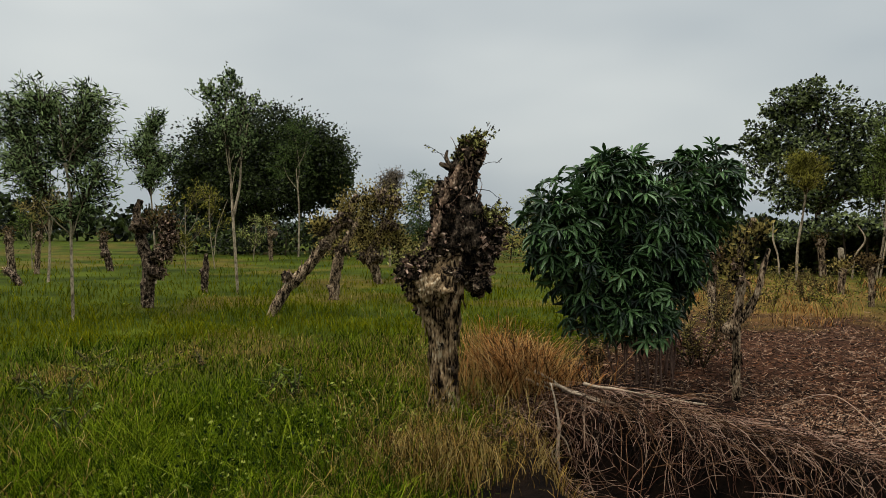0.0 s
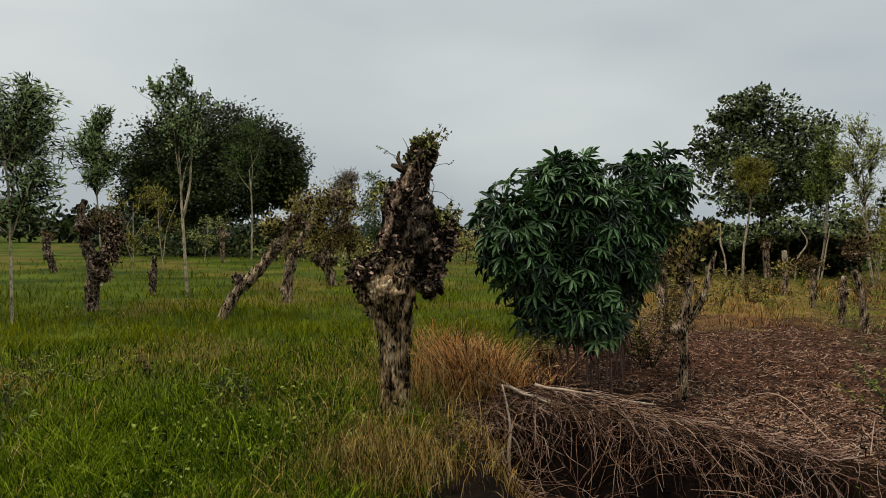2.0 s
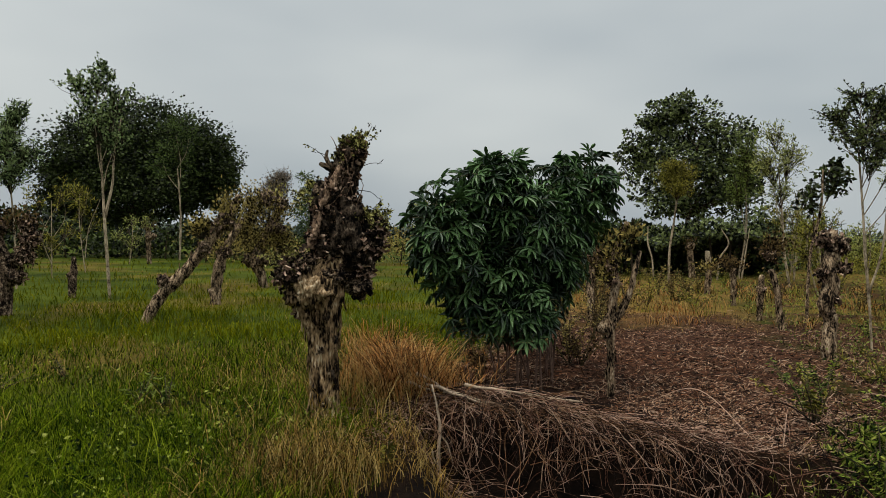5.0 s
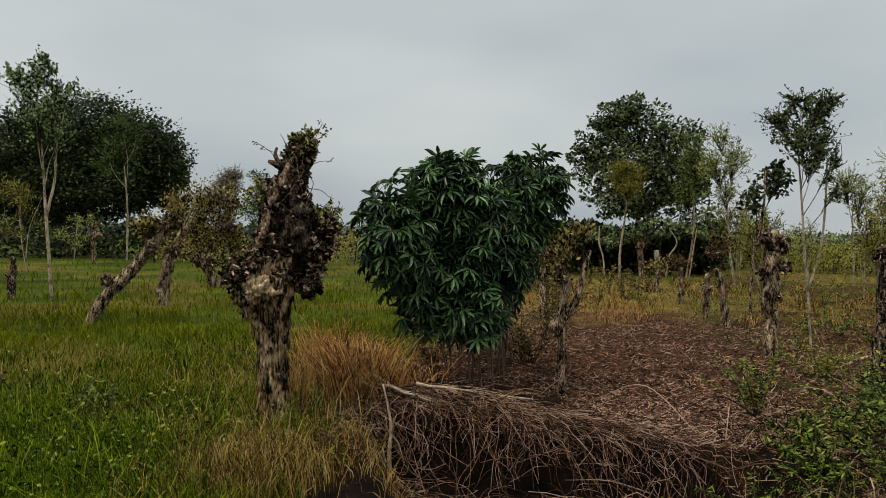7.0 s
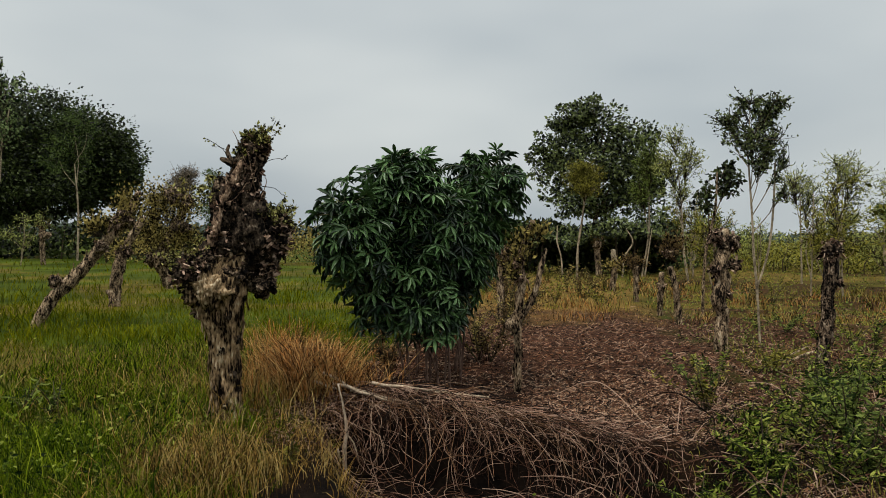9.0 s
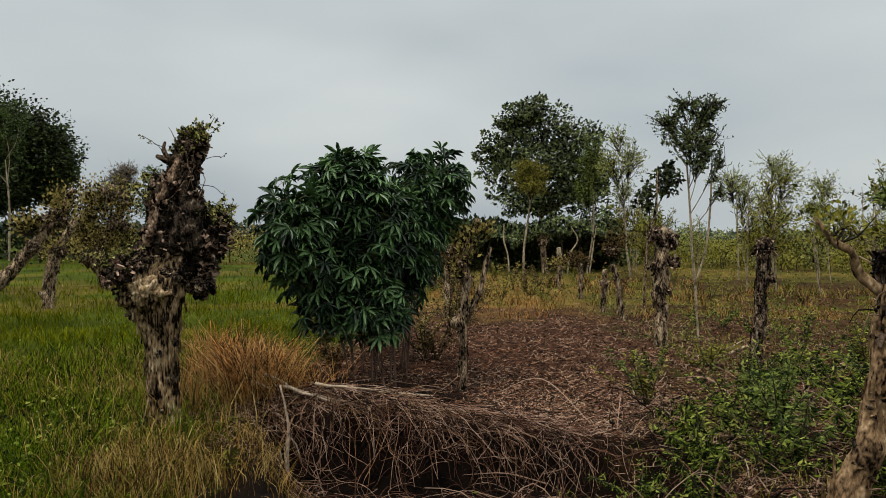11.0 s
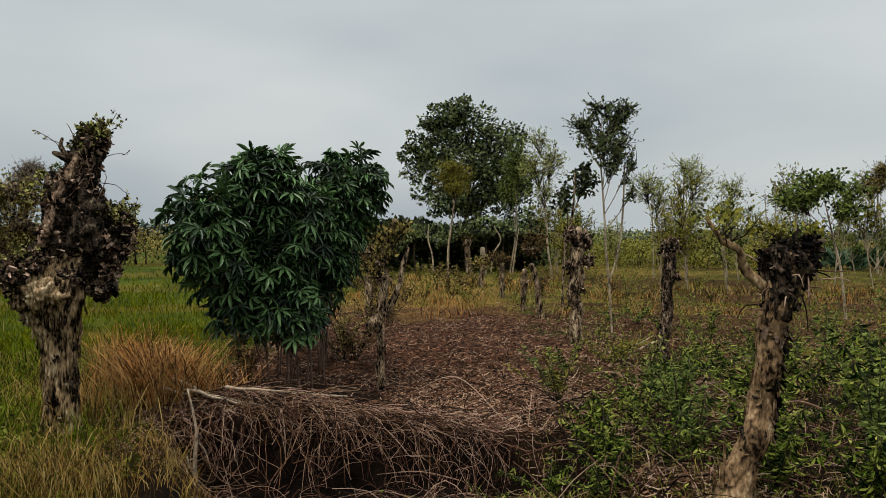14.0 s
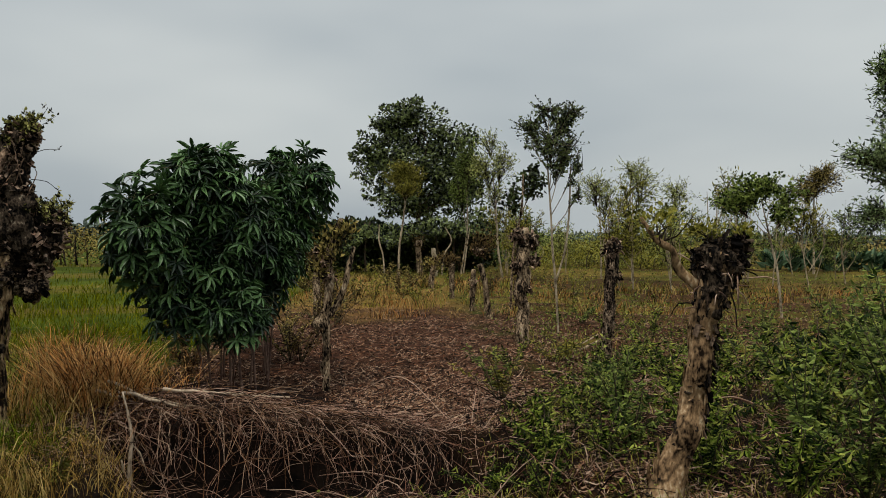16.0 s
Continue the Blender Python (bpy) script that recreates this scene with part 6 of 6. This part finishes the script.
def grass_behind():
    # the meadow goes on round the place where one stands
    n = 30000
    a, d = rng.uniform(0, 2 * np.pi, n), 13 * rng.uniform(0, 1, n) ** 0.8
    x, y = d * np.sin(a), d * np.cos(a)
    bare, dry, soil_shade = zones(x, y)
    turn = np.degrees(np.arctan2(x, y))
    keep = ((d < 2.9) | (turn < -39) | (turn > 69)) & (rng.uniform(size=n) > bare) & (d > 0.45)
    x, y = x[keep], y[keep]
    s = blades(Shape(), ground_points(x, y), rng.uniform(0.08, 0.26, len(x)), rng.uniform(0.012, 0.026, len(x)), 0.8)
    stuff("grass", s.mesh("grass", GRASS), "green meadow grass underfoot", "grass")


grass_behind()


def build_grass():
    x, y, d = strewn(190000, -40, 40, 2.9, 42)
    bare, dry, soil_shade = zones(x, y)
    inside = (x < grass_edge(y) + rng.normal(size=len(x)) * 0.15) & (rng.uniform(size=len(x)) > dry * 0.55)
    inside &= np.hypot(x, y - 5.45) > 0.13
    inside &= ((x - 1.95) / 1.1) ** 2 + ((y - 7.6) / 1.3) ** 2 > rng.uniform(0.7, 1.2, len(x))
    inside &= rng.uniform(size=len(x)) > 0.6 * step_up(d, 13, 26)
    x, y, d = x[inside], y[inside], d[inside]
    patch = fbm(np.stack([x * 0.9, y * 0.9, 0 * x], 1), 31)
    tall = (0.17 + 0.17 * patch) * rng.uniform(0.5, 1.35, len(x)) * (0.8 + 0.02 * np.clip(d, 0, 20))
    wide = np.maximum(0.0038, 0.0008 * d) * rng.uniform(0.7, 1.3, len(x))
    for mat, k, label in ((GRASS, d < 10, "lush green meadow grass, uneven and knee high"), (GRASS_FAR, d >= 10, "even green grass of the far meadow")):
        s = blades(Shape(), ground_points(x[k], y[k]), tall[k], wide[k], 0.7)
        stuff("grass", s.mesh("grass", mat), label, "grass")

    x, y, d = strewn(5000, -40, 6, 3.0, 14)
    keep = (x < grass_edge(y)) & (fbm(np.stack([x * 0.7, y * 0.7, 0 * x], 1), 35) > 0.0)
    x, y = x[keep], y[keep]
    s = blades(Shape(), ground_points(x, y), rng.uniform(0.08, 0.3, len(x)), rng.uniform(0.003, 0.007, len(x)), 0.8)
    stuff("dry_grass", s.mesh("dry_grass", GRASS_DRY), "withered brown blades among the green grass", "grass")

    # taller bent blades that catch the light
    x, y, d = strewn(6000, -40, 6, 3.0, 13)
    keep = (x < grass_edge(y) - 0.05) & (fbm(np.stack([x * 1.1, y * 1.1, 0 * x], 1), 37) > -0.1) & (np.hypot(x, y - 5.45) > 0.16)
    x, y = x[keep], y[keep]
    s = blades(Shape(), ground_points(x, y), rng.uniform(0.18, 0.42, len(x)), rng.uniform(0.003, 0.006, len(x)), 1.0)
    stuff("grass", s.mesh("grass", GRASS), "long bent pale green grass blades", "grass")

    # small broad weeds among the grass
    x, y, d = strewn(6500, -38, 8, 3.2, 18)
    keep = (x < grass_edge(y) - 0.1) & (fbm(np.stack([x * 0.8, y * 0.8, 0 * x], 1), 41) > 0.12)
    x, y = x[keep], y[keep]
    p = ground_points(x, y) + np.stack([0 * x, 0 * x, rng.uniform(0.03, 0.16, len(x))], 1)
    s = scatter(Shape(), BROAD, p, rng.normal(size=(len(x), 3)) * (1, 1, 0.4), rng.uniform(0.02, 0.045, len(x)))
    stuff("meadow_weeds", s.mesh("meadow_weeds", LEAF_WEED, smooth=False), "small broad-leaved weeds among the grass", "weed")

    # straw-coloured grass: by the heap, beyond the plot, and thinly in the meadow
    x, y, d = strewn(130000, -40, 68, 2.9, 36)
    bare, dry, soil_shade = zones(x, y)
    keep = rng.uniform(size=len(x)) < dry * (1 - 0.8 * bare)
    x, y, d = x[keep], y[keep], d[keep]
    s = blades(Shape(), ground_points(x, y), rng.uniform(0.08, 0.3, len(x)) * (1 - 0.45 * step_up(d, 6, 12)), np.maximum(0.003, 0.0006 * d), 0.9)
    stuff("dry_grass", s.mesh("dry_grass", GRASS_DRY), "straw-yellow dry grass round the bare plot", "grass")

    n = 1500
    x, y = rng.normal(-0.06, 0.2, n), rng.normal(4.25, 0.22, n)
    s = blades(Shape(), ground_points(x, y), rng.uniform(0.1, 0.34, n), rng.uniform(0.003, 0.006, n), 0.5)
    stuff("dry_grass", s.mesh("dry_grass", GRASS_DRY), "tuft of tall straw-yellow dry grass", "grass")

    n = 800
    x, y = rng.normal(0.55, 0.2, n), rng.normal(4.6, 0.35, n)
    s = blades(Shape(), ground_points(x, y), rng.uniform(0.05, 0.27, n), rng.uniform(0.003, 0.006, n), 0.9)
    stuff("dry_grass", s.mesh("dry_grass", GRASS_DRY), "thin straw grass beside the stick heap", "grass")

    # tall rusty grass under the cassava
    n = 8000
    t, w = rng.uniform(0, 1, n), rng.normal(0, 1, n)
    x = 0.38 + 0.72 * t + 0.17 * w
    y = 6.55 - 0.35 * t + 0.5 * rng.normal(size=n)
    clump = fbm(np.stack([x * 3, y * 3, 0 * x], 1), 51)
    keep = (y > 5.6) & (clump + rng.normal(size=n) * 0.12 > -0.03)
    x, y, t, clump = x[keep], y[keep], t[keep], clump[keep]
    s = blades(Shape(), ground_points(x, y), rng.uniform(0.18, 0.72, len(x)) * (0.85 + 0.8 * clump), rng.uniform(0.003, 0.007, len(x)), 0.8)
    stuff("rusty_grass", s.mesh("rusty_grass", GRASS_RUST), "tall rust-brown dead grass under the cassava", "grass")

    n = 600
    x, y = rng.normal(0.35, 0.28, n), rng.normal(5.9, 0.4, n)
    s = blades(Shape(), ground_points(x, y), rng.uniform(0.15, 0.5, n), rng.uniform(0.003, 0.006, n), 0.6)
    stuff("dry_grass", s.mesh("dry_grass", GRASS_DRY), "thin straw among green grass by the old stump", "grass")

    # weeds and grass to the right of the plot
    x, y, d = strewn(240000, 8, 70, 2.6, 40)
    bare, dry, soil_shade = zones(x, y)
    beyond = (x > grass_edge(y)) & (y + 0.35 * x + rng.normal(size=len(x)) * 1.5 > 18.5)
    keep = ((x > weed_edge(y) + rng.normal(size=len(x)) * 0.2) | beyond) & (rng.uniform(size=len(x)) > bare * 0.7)
    x, y, d = x[keep], y[keep], d[keep]
    some = rng.uniform(size=len(x)) < 0.3
    some &= rng.uniform(size=len(x)) < 0.5
    s = blades(Shape(), ground_points(x[some], y[some]), rng.uniform(0.06, 0.22, some.sum()), np.maximum(0.004, 0.0007 * d[some]), 0.9)
    stuff("grass", s.mesh("grass", LEAF_YELLOW), "patchy yellow-green grass and low weeds", "grass")
    keep = rng.uniform(size=len(x)) < np.where(d < 8, 0.25, 0.6) + 0.7 * fbm(np.stack([x * 1.4, y * 1.4, 0 * x], 1), 61)
    x, y, d = x[keep], y[keep], d[keep]
    for low, high, mat, label in ((0, 8, LEAF_WEED, "carpet of low green broad-leaved weeds"), (8, 45, LEAF_FRESH, "yellow-green low weeds beyond the stumps")):
        k = (d >= low) & (d < high)
        if high == 8:
            k &= rng.uniform(size=len(x)) < 0.35 + 0.4 * step_up(x, 3.5, 5)
        n = k.sum()
        p = ground_points(x[k], y[k]) + np.stack([np.zeros(n), np.zeros(n), rng.uniform(0.02, 0.28, n) ** 1.2], 1)
        s = scatter(Shape(), WEED_LEAF if high == 8 else BROAD, p, rng.normal(size=(n, 3)) * (1, 1, 0.45), rng.uniform(0.015, 0.038, n) * (0.85 + 0.045 * d[k]))
        stuff("ground_weeds", s.mesh("ground_weeds", mat, smooth=False), label, "weed")


build_grass()


def dry_tufts():
    """Clumps of taller dead grass in the dry strip behind the plot."""
    for mat, count, label in ((GRASS_DRY, 70, "clumps of tall straw grass in the dry strip"), (GRASS_RUST, 80, "clumps of rust-brown dead grass in the dry strip"), (LEAF_YELLOW, 20, "clumps of yellow-green grass in the dry strip")):
        s = Shape()
        a, d = np.radians(rng.uniform(15, 60, count)), rng.uniform(11.5, 24, count)
        for cx, cy, cd in zip(d * np.sin(a), d * np.cos(a), d):
            if cy + 0.35 * cx < 13.5 or cx < grass_edge(cy):
                continue
            n = 45
            p = ground_points(cx + rng.normal(size=n) * 0.14, cy + rng.normal(size=n) * 0.14)
            blades(s, p, rng.uniform(0.1, 0.4, n) * rng.uniform(0.5, 1.1), np.full(n, 0.0007 * cd), 0.7)
        stuff("dry_grass", s.mesh("dry_grass", mat), label, "grass")


dry_tufts()


def dry_twigs():
    s = Shape()
    for k in range(1500):
        x = rng.uniform(1.6, 5.6)
        y = rng.uniform(2.7, 5.6)
        if x < weed_edge(y) - 0.9 or math.hypot(x, y) < 2.9:
            continue
        p = np.array([x, y, float(land(x, y)) + rng.uniform(0, 0.06)])
        d = unit(rng.normal(size=3) * (1, 1, 0.35)) * rng.uniform(0.1, 0.5)
        tube(s, [(*p, 0.0035), (*(p + d * 0.5 + rng.normal(size=3) * 0.03 + (0, 0, 0.03)), 0.003), (*(p + d), 0.0012)], 3, 0.15, closed=False)
    for k in range(50):
        x, y = rng.uniform(2.2, 6.0), rng.uniform(2.9, 5.4)
        if x < weed_edge(y) - 1.0:
            continue
        z, a, ln = float(land(x, y)), rng.uniform(0, 6.28), rng.uniform(0.4, 1.1)
        tube(s, [(x, y, z, 0.005), (x + math.cos(a) * ln * 0.5, y + math.sin(a) * ln * 0.5, z + rng.uniform(0.1, 0.35), 0.004), (x + math.cos(a) * ln, y + math.sin(a) * ln, z + rng.uniform(0, 0.12), 0.002)], 4, 0.08, closed=False)
    stuff("dry_twigs", s.mesh("dry_twigs", ROOT), "dry twigs and stalks lying among the weeds", "litter")


dry_twigs()


def build_litter():
    x, y, d = strewn(430000, -2, 66, 3.5, 22)
    bare, dry, soil_shade = zones(x, y)
    keep = rng.uniform(size=len(x)) < bare * (1 - soil_shade) * np.maximum(step_up(y - bank_lip(x), -0.1, 0.1), step_up(x, 3.0, 3.4)) * (0.55 + 0.5 * fbm(np.stack([x * 2.2, y * 2.2, 0 * x], 1), 71))
    x, y, d = x[keep], y[keep], d[keep]
    n = len(x)
    p = ground_points(x, y) + np.stack([0 * x, 0 * x, rng.uniform(0.008, 0.035, n)], 1)
    flat = rng.normal(size=(n, 3)) * (1, 1, 0.22)
    some = rng.uniform(size=n) < 0.3
    m = some.sum()
    s = scatter(Shape(), CURL, p[some], flat[some], rng.uniform(0.014, 0.038, m) * (1 + d[some] * 0.02), 0.32, face=np.tile((0.0, 0.0, -1.0), (m, 1)) + rng.normal(size=(m, 3)) * 0.5)
    q = p[~some]
    m = len(q)
    way = rng.normal(size=(m, 3)) * (1, 0.6, 0.12)
    straw = scatter(Shape(), STALK, q, way, rng.uniform(0.5, 1.5, m) ** 1.5 * 0.08, 0.62, face=np.tile((0.0, 0.0, -1.0), (m, 1)) + rng.normal(size=(m, 3)) * 0.3)
    stuff("straw_litter", straw.mesh("straw_litter", STRAW, smooth=False), "thin pale straw and stalks strewn over soil", "litter")
    stuff("leaf_litter", s.mesh("leaf_litter", LITTER, smooth=False), "dry leaves and stalk scraps over bare soil", "litter")


build_litter()
